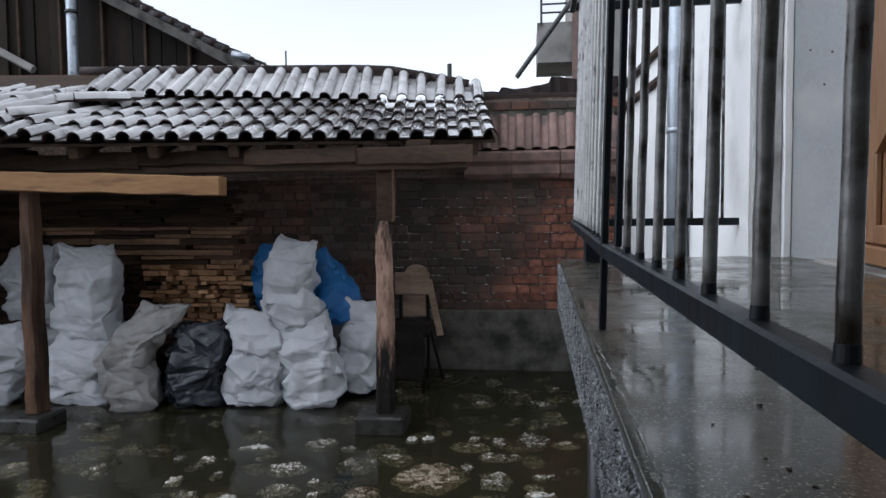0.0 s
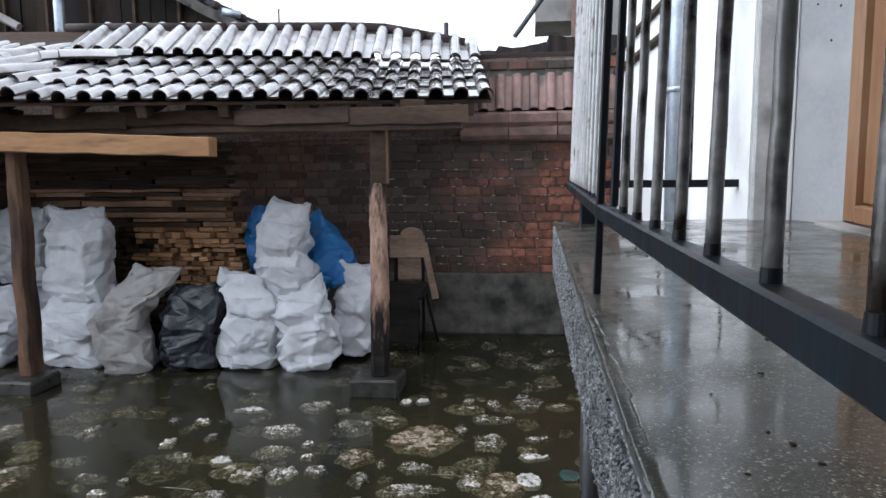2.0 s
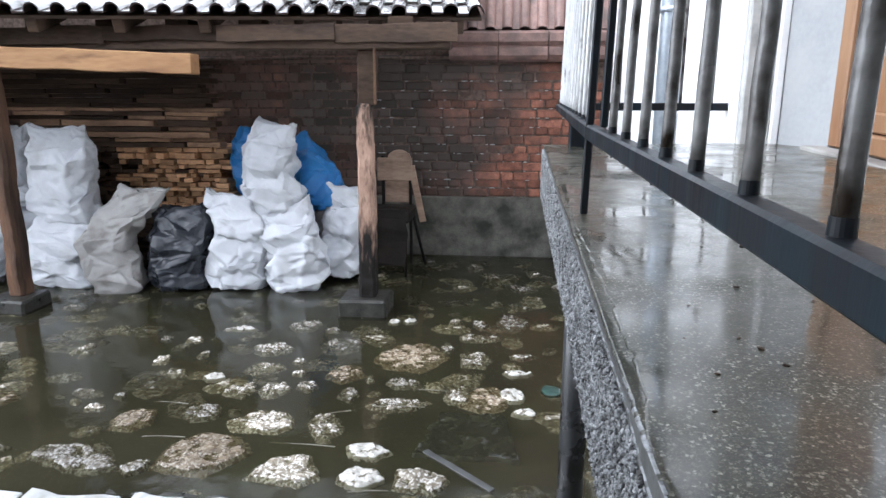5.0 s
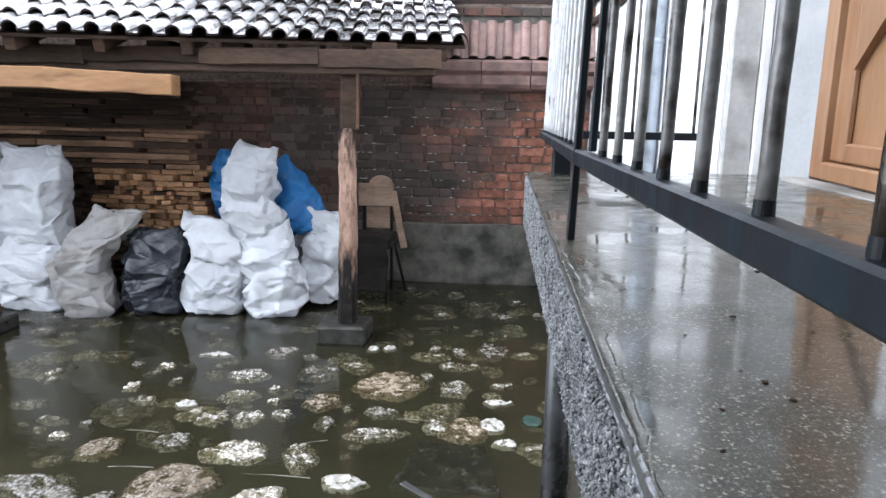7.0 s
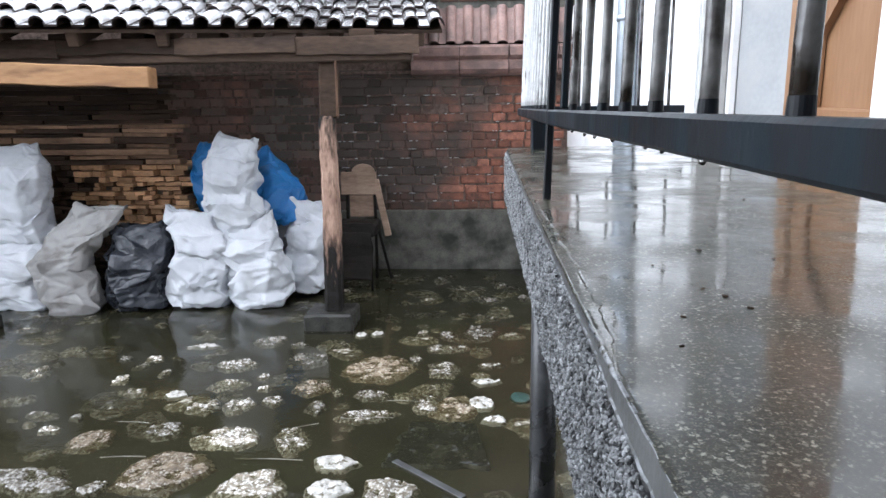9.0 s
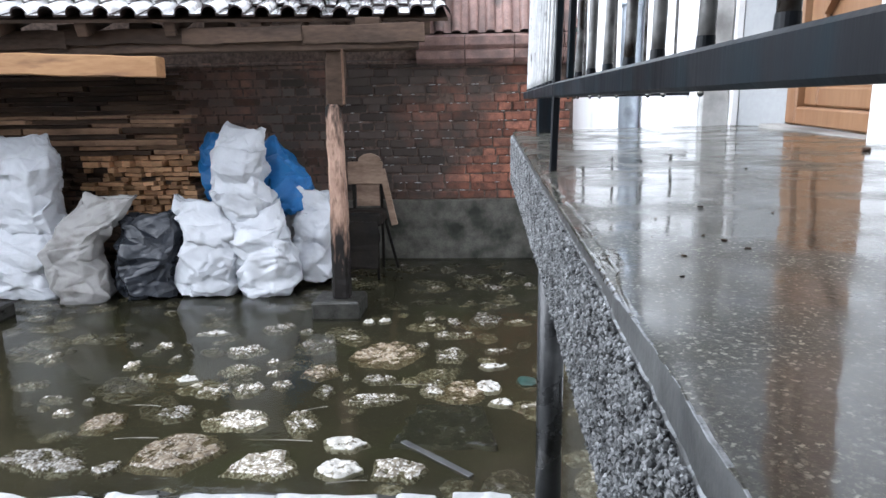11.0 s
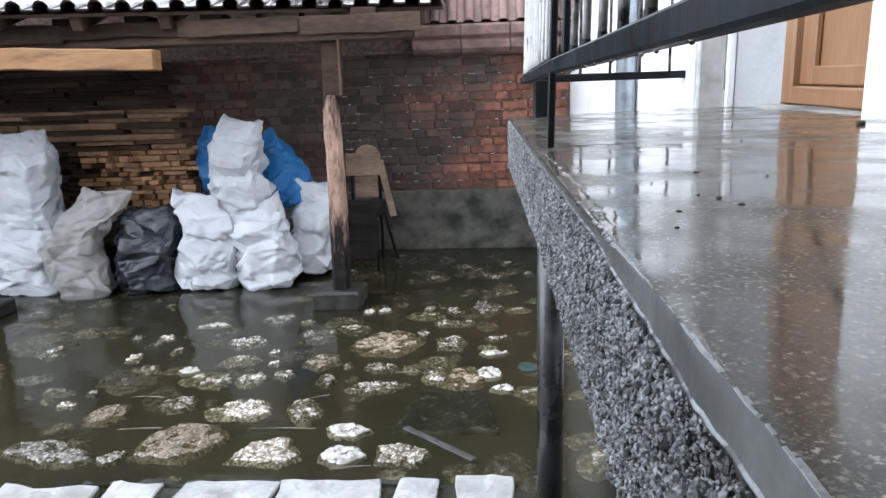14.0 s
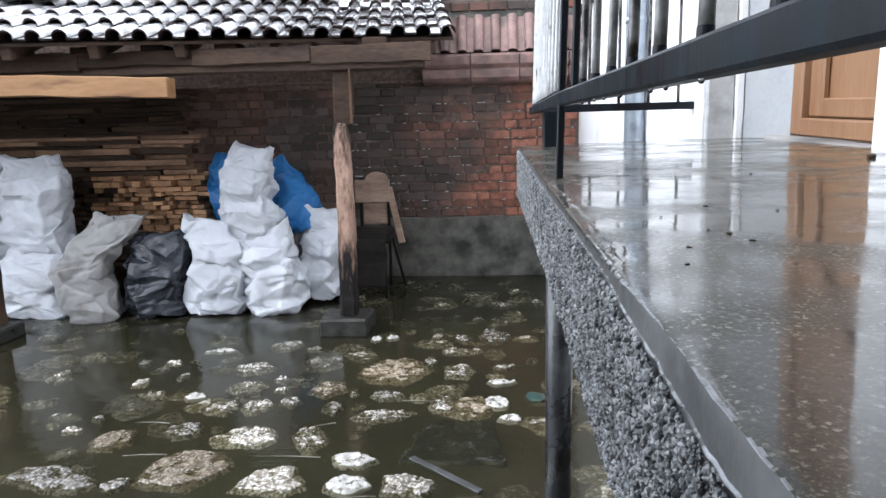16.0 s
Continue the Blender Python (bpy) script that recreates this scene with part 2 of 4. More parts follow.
# blue streaks in the stain colour imitate sheen on the wet paint
IRON = surface("black_paint", (0.004, 0.0045, 0.006), (0.012, 0.014, 0.018), 9, (0.32, 0.55), 0.4, 80, stain=(0.008, 0.016, 0.022), stain_scale=26, stain_at=(0.5, 0.64),
               stretch=(1, 1, 0.12), spec=0.2)
DROP = bpy.data.materials.new("rain_drop")
DROP.use_nodes = True
DROP.node_tree.nodes["Principled BSDF"].inputs["Transmission Weight"].default_value = 1.0
DROP.node_tree.nodes["Principled BSDF"].inputs["Roughness"].default_value = 0.02
DROP.node_tree.nodes["Principled BSDF"].inputs["IOR"].default_value = 1.33
# lit and shaded copies of one tube paint follow
BAR_LIT = surface("lit_tube_paint", (0.34, 0.34, 0.34), (0.55, 0.55, 0.55), 8, (0.15, 0.35), 0.5, 90, stain=(0.12, 0.11, 0.1), stain_scale=20, stain_at=(0.56, 0.7))
BAR = surface("shaded_tube_paint", (0.085, 0.08, 0.076), (0.23, 0.225, 0.22), 8, (0.15, 0.35), 0.5, 90, stain=(0.022, 0.016, 0.012), stain_scale=20,
              stain_at=(0.46, 0.62))
WHITEWALL = surface("white_plaster", (0.8, 0.8, 0.8), (0.88, 0.88, 0.88), 4, (0.6, 0.85), 0.5, 60, stain=(0.66, 0.66, 0.65), stain_scale=3,
                    stain_at=(0.58, 0.75))
GREYWALL = surface("grey_plaster", (0.25, 0.258, 0.265), (0.34, 0.348, 0.355), 3, (0.6, 0.85), 0.35, 60, stain=(0.34, 0.34, 0.34), stain_scale=4)
PILASTER = surface("cement_plaster", (0.36, 0.36, 0.35), (0.56, 0.56, 0.55), 9, (0.7, 0.9), 0.8, 60, stain=(0.25, 0.25, 0.24), stain_scale=5)
DOORWOOD = surface("varnished_pine", (0.2, 0.103, 0.05), (0.31, 0.178, 0.097), 4, (0.3, 0.5), 0.25, 60, stretch=(1, 1, 0.2),
                   stain=(0.2, 0.095, 0.042), stain_scale=5)
ZINC = surface("zinc_pipe", (0.3, 0.34, 0.39), (0.46, 0.5, 0.55), 6, (0.3, 0.5), 0.2, 60, metal=0.6, stain=(0.2, 0.22, 0.25), stain_scale=6)
STEEL = surface("painted_steel", (0.008, 0.0085, 0.009), (0.035, 0.036, 0.038), 8, (0.2, 0.4), 0.4, 80, stain=(0.06, 0.06, 0.06), stain_scale=12, stain_at=(0.58, 0.75))
BED = surface("muddy_bed", (0.014, 0.013, 0.008), (0.06, 0.052, 0.032), 2.5, (0.3, 0.6), 0.8, 40, stain=(0.045, 0.05, 0.02), stain_scale=1.5)
# pale stain flecks on grey and brown cobbles are wet glints as colour
COBBLE = surface("wet_cobble", (0.05, 0.04, 0.025), (0.24, 0.205, 0.155), 22, (0.1, 0.35), 1.0, 150, piece=0.45, dist=0.005,
                 stain=(0.52, 0.5, 0.46), stain_scale=70, stain_at=(0.47, 0.62))
COBBLE_PALE = surface("pale_limestone", (0.26, 0.245, 0.21), (0.6, 0.58, 0.54), 22, (0.1, 0.35), 0.8, 150, dist=0.005,
                      stain=(0.12, 0.1, 0.07), stain_scale=30, stain_at=(0.56, 0.64))
COBBLE_BROWN = surface("brown_fieldstone", (0.05, 0.036, 0.022), (0.22, 0.165, 0.105), 26, (0.15, 0.4), 1.0, 150, piece=0.3, dist=0.005,
                       stain=(0.36, 0.32, 0.26), stain_scale=75, stain_at=(0.5, 0.62))
COBBLE_FAR = surface("wet_cobble_joined", (0.05, 0.042, 0.026), (0.2, 0.175, 0.125), 22, (0.1, 0.35), 1.0, 150, island=0.6, dist=0.005,
                     stain=(0.4, 0.38, 0.33), stain_scale=45, stain_at=(0.5, 0.66))
PAVER = surface("white_paver", (0.31, 0.315, 0.32), (0.5, 0.5, 0.495), 6, (0.15, 0.4), 0.4, 60, piece=0.06, stain=(0.27, 0.27, 0.25), stain_scale=5, stain_at=(0.5, 0.66))
DARKHOUSE = surface("tarred_boards", (0.006, 0.005, 0.004), (0.03, 0.021, 0.016), 3, (0.6, 0.85), 0.5, 40, stretch=(1, 1, 0.15), piece=0.5, spec=0.12)
VERGE = surface("grey_verge", (0.03, 0.028, 0.026), (0.12, 0.115, 0.105), 5, (0.5, 0.8), 0.6, 50, stain=(0.015, 0.013, 0.012), stain_scale=4, spec=0.2)
# rusty sheet colour; also paints the gap shade under the tiles
SHEET = surface("rusty_sheet_tile_shade", (0.014, 0.01, 0.01), (0.05, 0.034, 0.03), 4, (0.5, 0.8), 0.5, 50, spec=0.2)
CONCRETE = surface("bare_concrete", (0.2, 0.19, 0.18), (0.34, 0.33, 0.31), 2, (0.7, 0.9), 0.4, 30, stain=(0.12, 0.11, 0.1), stain_scale=1.5)


def water_material():
    m = bpy.data.materials.new("shallow_water")
    m.use_nodes = True
    n, l = m.node_tree.nodes, m.node_tree.links
    out = n["Material Output"]
    clear = n.new("ShaderNodeBsdfTransparent")
    clear.inputs[0].default_value = (0.76, 0.75, 0.6, 1)
    mud = n.new("ShaderNodeBsdfDiffuse")
    mud.inputs[0].default_value = (0.026, 0.025, 0.016, 1)
    mix = n.new("ShaderNodeMixShader")
    mix.inputs[0].default_value = 0.38
    l.new(clear.outputs[0], mix.inputs[1])
    l.new(mud.outputs[0], mix.inputs[2])
    gloss = n.new("ShaderNodeBsdfGlossy")
    gloss.inputs["Roughness"].default_value = 0.07
    fr = n.new("ShaderNodeFresnel")
    fr.inputs["IOR"].default_value = 1.33
    co = n.new("ShaderNodeTexCoord")
    noi = n.new("ShaderNodeTexNoise")
    noi.inputs["Scale"].default_value, noi.inputs["Detail"].default_value = 9, 4
    bp = n.new("ShaderNodeBump")
    bp.inputs["Strength"].default_value, bp.inputs["Distance"].default_value = 0.22, 0.01
    l.new(co.outputs["Object"], noi.inputs["Vector"])
    l.new(noi.outputs[0], bp.inputs["Height"])
    l.new(bp.outputs[0], gloss.inputs["Normal"])
    l.new(bp.outputs[0], fr.inputs["Normal"])
    top = n.new("ShaderNodeMixShader")
    l.new(fr.outputs[0], top.inputs[0])
    l.new(mix.outputs[0], top.inputs[1])
    l.new(gloss.outputs[0], top.inputs[2])
    l.new(top.outputs[0], out.inputs["Surface"])
    return m


WATER = water_material()


# ---- mesh helpers ----
def mesh_of(name, bm, material, smooth=False):
    me = bpy.data.meshes.new(name)
    bm.to_mesh(me)
    bm.free()
    if smooth:
        me.shade_smooth()
    me.materials.append(material)
    return me


def part(name, bm, material, parent=None, label="", smooth=False):
    ob = new(name, mesh_of(name, bm, material, smooth))
    ob.parent = parent
    if label:
        tagged(ob, label)
    return ob


def empty(name, m=None):
    ob = new(name)
    if m is not None:
        ob.matrix_world = m
    return ob


def box(bm, x0, x1, y0, y1, z0, z1, bevel=0.0, m=None):
    r = bmesh.ops.create_cube(bm, size=1)
    bmesh.ops.scale(bm, vec=(x1 - x0, y1 - y0, z1 - z0), verts=r["verts"])
    bmesh.ops.translate(bm, vec=((x0 + x1) / 2, (y0 + y1) / 2, (z0 + z1) / 2), verts=r["verts"])
    vs = r["verts"]
    if bevel:
        es = list({e for v in vs for e in v.link_edges})
        b = bmesh.ops.bevel(bm, geom=es, offset=bevel, segments=1, affect="EDGES", profile=0.5)
        vs = list({v for f in b["faces"] for v in f.verts} | {v for v in vs if v.is_valid})
    if m is not None:
        bmesh.ops.transform(bm, matrix=m, verts=vs)
    return vs


def box_bm(*a, **k):
    bm = bmesh.new()
    box(bm, *a, **k)
    return bm


def tube(bm, a, b, r, seg=14, r2=None):
    a, b = Vector(a), Vector(b)
    rot = (b - a).to_track_quat("Z", "Y").to_matrix().to_4x4()
    bmesh.ops.create_cone(bm, cap_ends=True, segments=seg, radius1=r, radius2=r if r2 is None else r2, depth=(b - a).length,
                          matrix=Matrix.Translation((a + b) / 2) @ rot)


def tube_bm(*a, **k):
    bm = bmesh.new()
    tube(bm, *a, **k)
    return bm


def roughen(bm, amount, scale, seed=0):
    for v in bm.verts:
        q = v.co * scale + Vector((seed, seed * 1.7, 0))
        v.co += Vector((noise.noise(q), noise.noise(q + Vector((9, 0, 0))), noise.noise(q + Vector((0, 9, 0))))) * amount


def board_bm(x0, x1, y0, y1, z0, z1, cuts=6, amount=0.006, scale=5, seed=0, bevel=0.006):
    """A sawn board or post with slightly wavy faces."""
    bm = bmesh.new()
    box(bm, x0, x1, y0, y1, z0, z1)
    d = max((x1 - x0, 0), (y1 - y0, 1), (z1 - z0, 2))[1]
    lo, hi = ((x0, x1), (y0, y1), (z0, z1))[d]
    for k in range(1, cuts):
        no = [0, 0, 0]
        no[d] = 1
        co = [0, 0, 0]
        co[d] = lo + (hi - lo) * k / cuts
        bmesh.ops.bisect_plane(bm, geom=bm.verts[:] + bm.edges[:] + bm.faces[:], plane_co=co, plane_no=no)
    if bevel:
        es = [e for e in bm.edges if len(e.link_faces) == 2 and e.calc_face_angle(0) > 1]
        bmesh.ops.bevel(bm, geom=es, offset=bevel, segments=1, affect="EDGES")
    roughen(bm, amount, scale, seed)
    return bm


def worn_post_bm(x0, x1, y0, y1, z0, z1):
    """A hewn post with flaked faces, a little slimmer at the head."""
    bm = board_bm(x0, x1, y0, y1, z0, z1, cuts=44, amount=0.012, scale=3, bevel=0.022)
    bmesh.ops.subdivide_edges(bm, edges=[e for e in bm.edges if abs(e.verts[0].co.z - e.verts[1].co.z) < 0.012], cuts=3)
    roughen(bm, 0.007, 14, 5)
    roughen(bm, 0.003, 45, 2)
    cx, cy = (x0 + x1) / 2, (y0 + y1) / 2
    for v in bm.verts:
        k = 1 - 0.14 * (v.co.z - z0) / (z1 - z0)
        v.co.x, v.co.y = cx + (v.co.x - cx) * k, cy + (v.co.y - cy) * k
    return bm


# ---- ground, water, stones ----
bm = bmesh.new()
bmesh.ops.create_grid(bm, x_segments=90, y_segments=90, size=1)
for v in bm.verts:
    v.co = Vector((-2.0 + v.co.x * 7, 2.5 + v.co.y * 6, 0))
    v.co.z = -0.017 + 0.006 * noise.noise(v.co * 1.7) + 0.005 * noise.noise(v.co * 6)
ground = part("ground", bm, BED, smooth=True)
tagged(ground, "muddy stone-paved yard under shallow rain water", "ground", kind="structure")
bm = bmesh.new()
bmesh.ops.create_grid(bm, x_segments=4, y_segments=4, size=400)
bmesh.ops.translate(bm, vec=(0, 0, -0.12), verts=bm.verts)
far_ground = part("far_ground", bm, BED)
tagged(far_ground, "dark earth round the yard", "ground", kind="structure")
bm = bmesh.new()
bmesh.ops.create_grid(bm, x_segments=2, y_segments=2, size=1)
for v in bm.verts:
    v.co = Vector((-2.0 + v.co.x * 6.9, 2.5 + v.co.y * 5.9, 0.0))
water = part("water", bm, WATER)
tagged(water, "shallow murky rain water flooding the yard", "water", kind="structure")
water.visible_shadow = False


def stone_bm(w, d, h, seed, rough=0.0):
    bm = bmesh.new()
    bmesh.ops.create_icosphere(bm, subdivisions=4 if 0 < rough < 0.1 else 3, radius=1)
    for v in bm.verts:
        q = v.co.copy()
        k = 1 + 0.22 * noise.noise(q * 1.3 + Vector((seed * 3.1, 0, 0))) + 0.07 * noise.noise(q * 4 + Vector((0, seed, 0)))
        e = 0.75
        v.co = Vector((math.copysign(abs(q.x) ** e, q.x) * w / 2 * k, math.copysign(abs(q.y) ** e, q.y) * d / 2 * k,
                       (abs(q.z) ** 0.6 if q.z > 0 else q.z) * h * (1 + 0.12 * noise.noise(q * 3 + Vector((seed, seed, 0))))
                       + rough * (noise.noise(q * 4.5 + Vector((seed, 0, 3))) + 0.8 * noise.noise(q * 11 + Vector((0, seed, 1))))))
    return bm


def slab_stone_bm(w, d, seed, rough=0.005):
    """A flat, broken paving stone: angular outline, worn ragged top that slopes off under the water."""
    rnd = random.Random(seed * 7 + 3)
    n = rnd.randrange(5, 8)
    corner = [(2 * math.pi * (k + rnd.uniform(-0.3, 0.3)) / n, rnd.uniform(0.82, 1.12)) for k in range(n)]
    pts = [Vector((math.cos(a) * r, math.sin(a) * r)) for a, r in corner]
    seg, rings = 44, 15
    bm = bmesh.new()
    grid = []
    for s in range(seg):
        a = 2 * math.pi * s / seg
        u = Vector((math.cos(a), math.sin(a)))
        far = 1.2
        for p, q in zip(pts, pts[1:] + pts[:1]):
            e = q - p
            det = u.x * -e.y + u.y * e.x
            if abs(det) > 1e-6:
                tt = (p.x * -e.y + p.y * e.x) / det
                ss = (u.x * p.y - u.y * p.x) / det
                if tt > 0 and -0.001 <= ss <= 1.001:
                    far = min(far, tt)
        col = []
        for r in range(1, rings + 1):
            f = r / rings
            x, y = u.x * far * f * w / 2, u.y * far * f * d / 2
            q = Vector((x, y, seed * 1.37))
            z = rough * (1.3 * noise.noise(q * 16) + 1.1 * noise.noise(q * 38) + 0.7 * noise.noise(q * 80))
            z -= 0.011 * f ** 3 + (0.012 * ((f - 0.8) / 0.2) if f > 0.8 else 0)
            x += 0.01 * noise.noise(q * 21) * f
            y += 0.01 * noise.noise(q * 21 + Vector((4, 0, 0))) * f
            col.append(bm.verts.new((x, y, z)))
        grid.append(col)
    c = bm.verts.new((0, 0, rough * noise.noise(Vector((0, 0, seed * 22.0)))))
    for a, q in zip(grid, grid[1:] + grid[:1]):
        bm.faces.new((c, a[0], q[0]))
        for r in range(rings - 1):
            bm.faces.new((a[r], a[r + 1], q[r + 1], q[r]))
        lo = [bm.verts.new((v.co.x, v.co.y, -0.07)) for v in (a[-1], q[-1])]
        bm.faces.new((a[-1], lo[0], lo[1], q[-1]))
    bmesh.ops.remove_doubles(bm, verts=bm.verts, dist=0.0002)
    return bm


# x, y, width, depth of the stones of each kind
PALE_STONES = [(-.68, 2.60, .22, .13), (-.68, 2.40, .19, .14), (0, 3.02, .12, .08), (-.06, 3.21, .12, .16),
               (-.03, 3.49, .15, .10), (-.86, 4.28, .07, .10), (-.75, 4.31, .09, .09), (-1.68, 3.27, .11, .08), (-1.85, 4.04, .22, .07)]
FLECKED_STONES = [(-1.90, 2.43, .38, .27), (-1.23, 2.81, .30, .25), (-.93, 2.80, .17, .27), (-.43, 2.41, .20, .18), (-.64, 3.31, .18, .12), (-.63, 3.06, .28, .14),
                  (-.90, 3.14, .11, .19), (-1.10, 3.81, .26, .29), (-1.51, 3.73, .24, .19), (-1.45, 3.43, .20, .16), (-1.29, 3.54, .08, .07), (-1.24, 3.38, .08, .06),
                  (-1.44, 4.16, .23, .21), (-.05, 4.36, .21, .30), (-.45, 4.33, .08, .15), (-.27, 4.29, .11, .16), (-.29, 3.67, .21, .25), (-.98, 2.43, .30, .24),
                  (-.34, 3.18, .15, .26), (-2.45, 2.45, .34, .22), (-1.56, 2.89, .19, .18), (-1.48, 3.15, .16, .18), (-1.62, 2.38, .10, .12)]
BROWN_STONES = [(-1.41, 2.51, .36, .38), (-1.85, 2.77, .21, .24), (-.19, 3.16, .26, .28), (-.66, 3.67, .40, .46), (-.98, 3.41, .22, .21), (-2.7, 2.9, .28, .2)]
SUNK_STONES = [(-2.08, 3.48, .11, .14), (-1.94, 3.32, .18, .12), (-.45, 3.85, .08, .14), (-.27, 4.03, .27, .14), (-2.25, 3.03, .15, .09), (-2.06, 3.01, .07, .08),
               (-2.11, 2.87, .11, .07), (-1.14, 3.22, .12, .11), (-2.51, 3.21, .18, .14), (-.01, 3.75, .18, .09), (-1.24, 4.09, .11, .11), (-2.06, 3.81, .12, .12),
               (-2.24, 3.82, .07, .10), (-1.89, 3.58, .07, .14), (-2.67, 3.61, .09, .16), (-.83, 3.34, .05, .10), (-1.30, 3.17, .15, .20), (-.39, 5.83, .16, .24),
               (.02, 5.20, .21, .20), (.32, 5.25, .12, .16), (.13, 5.65, .12, .2), (.40, 4.58, .10, .16), (-.82, 6.0, .11, .22)]
STONES = []
for kind, height, mat, words in ((PALE_STONES, 0.009, COBBLE_PALE, "pale worn limestone in the rain water"), (FLECKED_STONES, 0.0025, COBBLE, "flat grey paving stone with painted glint flecks, half under rain water"),
                                 (BROWN_STONES, 0.002, COBBLE_BROWN, "flat brown stone half under rain water"), (SUNK_STONES, 0.001, COBBLE, "grey paving stone just under the rain water")):
    for x, y, w, d in kind:
        k = len(STONES)
        STONES.append((x, y, w, d))
        st = part("cobblestone", slab_stone_bm(w * 1.22, d * 1.22, k, rough=0.008), mat, smooth=True)
        st.matrix_world = pose(x, y, height + 0.002 * math.sin(k * 2.7) + (0.004 if y < 2.6 else 0), 0, 0, 9 * math.sin(k * 1.9))
        tagged(st, words, "stone", "cobblestones of the yard")

fv, ff = [], []
rnd = random.Random(21)
tmpl = []
for s in range(5):
    t = stone_bm(1, 1, 0.5, s + 80, rough=0.12)
    bmesh.ops.triangulate(t, faces=t.faces)
    tmpl.append(([v.co.copy() for v in t.verts], [[v.index for v in f.verts] for f in t.faces]))
    t.free()
for k in range(420):
    x, y = rnd.uniform(-4.5, 0.5), rnd.uniform(2.2, 6.1)
    if any(abs(x - q[0]) < q[2] * 0.6 and abs(y - q[1]) < q[3] * 0.7 for q in STONES) or (-0.6 < x < 0.05 and 2.5 < y < 3.05):
        continue
    s = rnd.choice((0.08, 0.12, 0.17, 0.22, 0.28)) * rnd.uniform(0.85, 1.15)
    vs, fs = tmpl[k % 5]
    top = rnd.uniform(-0.011, 0.0005)
    q = Euler((0, 0, rnd.uniform(0, 6))).to_matrix()
    base = len(fv)
    fv += [q @ Vector((v.x * s, v.y * s * 0.75, v.z * 0.08)) + Vector((x, y, top - 0.04)) for v in vs]
    ff += [[base + i for i in f] for f in fs]
me = bpy.data.meshes.new("small_stones")
me.from_pydata(fv, [], ff)
me.shade_smooth()
me.materials.append(COBBLE_FAR)
fill = new("small_stones", me)
tagged(fill, "small stones of the yard under shallow water", "stone", kind="stuff")
flag = bmesh.new()
bmesh.ops.create_grid(flag, x_segments=40, y_segments=40, size=0.5)
for v in flag.verts:
    u, t = v.co.x + 0.5, v.co.y + 0.5
    ragged = 0.035 * noise.noise(Vector((3, t * 7, 0))) + 0.012 * noise.noise(Vector((3, t * 30, 0)))
    x0, x1 = -0.50 + 0.10 * t + ragged, -0.02 - 0.07 * t
    y = 2.58 + 0.42 * t + 0.02 * noise.noise(Vector((u * 6, 0, 5)))
    edge = min(u, 1 - u, t, 1 - t)
    z = -0.0015 + 0.003 * noise.noise(Vector((u * 7, t * 7, 0))) + 0.002 * noise.noise(Vector((u * 22, t * 22, 0))) - (0.05 if edge < 0.01 else 0)
    v.co = Vector((x0 + (x1 - x0) * u, y, z))
fl = part("flagstone", flag, surface("wet_flag", (0.012, 0.013, 0.01), (0.045, 0.046, 0.036), 9, (0.1, 0.35), 0.9, 120, stain=(0.2, 0.195, 0.17), stain_scale=32,
                                     stain_at=(0.6, 0.75)), smooth=True)
tagged(fl, "broken dark flagstone just awash in rain water", "stone")
lath = part("wood_strip", board_bm(-0.2, 0.2, -0.017, 0.017, 0, 0.014, cuts=8, amount=0.006, bevel=0.002), SCREED)
lath.matrix_world = pose(-0.29, 2.49, -0.0115, 0, 0, -42)
tagged(lath, "grey strip lying in the shallow water", "strip")
rag = part("plastic_scrap", stone_bm(0.1, 0.13, 0.02, 77), surface("green_plastic", (0.008, 0.03, 0.024), (0.022, 0.06, 0.047), 9, (0.3, 0.5), 0.4))
rag.matrix_world = pose(0.14, 3.28, -0.012)
tagged(rag, "crumpled dark green plastic scrap in the water", "scrap")

# pale strips laid on the water stand in for thin ripple lines
RIPPLE_STRIP = surface("pale_ripple_strip", (0.1, 0.09, 0.065), (0.27, 0.25, 0.21), 9, (0.2, 0.4), 0.4)
for x, y, w, a in ((-.62, 3.02, .26, 4), (-.45, 3.22, .2, -2), (-.9, 2.93, .12, 20), (-1.62, 2.62, .2, 3), (-1.75, 2.95, .18, -6), (-.62, 2.3, .16, 8), (-.98, 2.62, .3, -3)):
    straw = part("straw", board_bm(-w / 2, w / 2, -0.002, 0.002, 0, 0.004, cuts=5, amount=0.005, scale=7, seed=x, bevel=0.001), RIPPLE_STRIP)
    straw.matrix_world = pose(x, y, -0.002, 0, 0, a)
    tagged(straw, "thin pale strip on the rain water, standing in for a ripple", "straw", "stalks on the water")
kerb = part("cement_lip", board_bm(-1.62, -0.25, 2.185, 2.212, -0.04, 0.0, cuts=60, amount=0.009, scale=17, bevel=0.002), WET_BLOCK)
tagged(kerb, "broken grey cement lip along the paving edge", "kerb", kind="structure")

PAVERS = [(-2.35, -1.93), (-1.90, -1.53), (-1.49, -1.295), (-1.24, -.87), (-.84, -.475), (-.425, -.27), (-.21, .0)]
paving = empty("paving")
tagged(paving, "pale stone pavers along the house at the water's edge", "paving", kind="structure")
for k, (x0, x1) in enumerate(PAVERS):
    for row in range(2):
        y1 = 2.2 + 0.035 * min(0, (x0 + 0.9)) + 0.02 * max(0, x0 + 0.9) - row * 0.36
        bm = box_bm(x0, x1, y1 - 0.33, y1, -0.06, 0.012)
        bmesh.ops.subdivide_edges(bm, edges=bm.edges, cuts=5, use_grid_fill=True)
        roughen(bm, 0.014, 6, k + row)
        roughen(bm, 0.005, 24, k - row)
        es = [e for e in bm.edges if e.calc_face_angle(0) > 1]
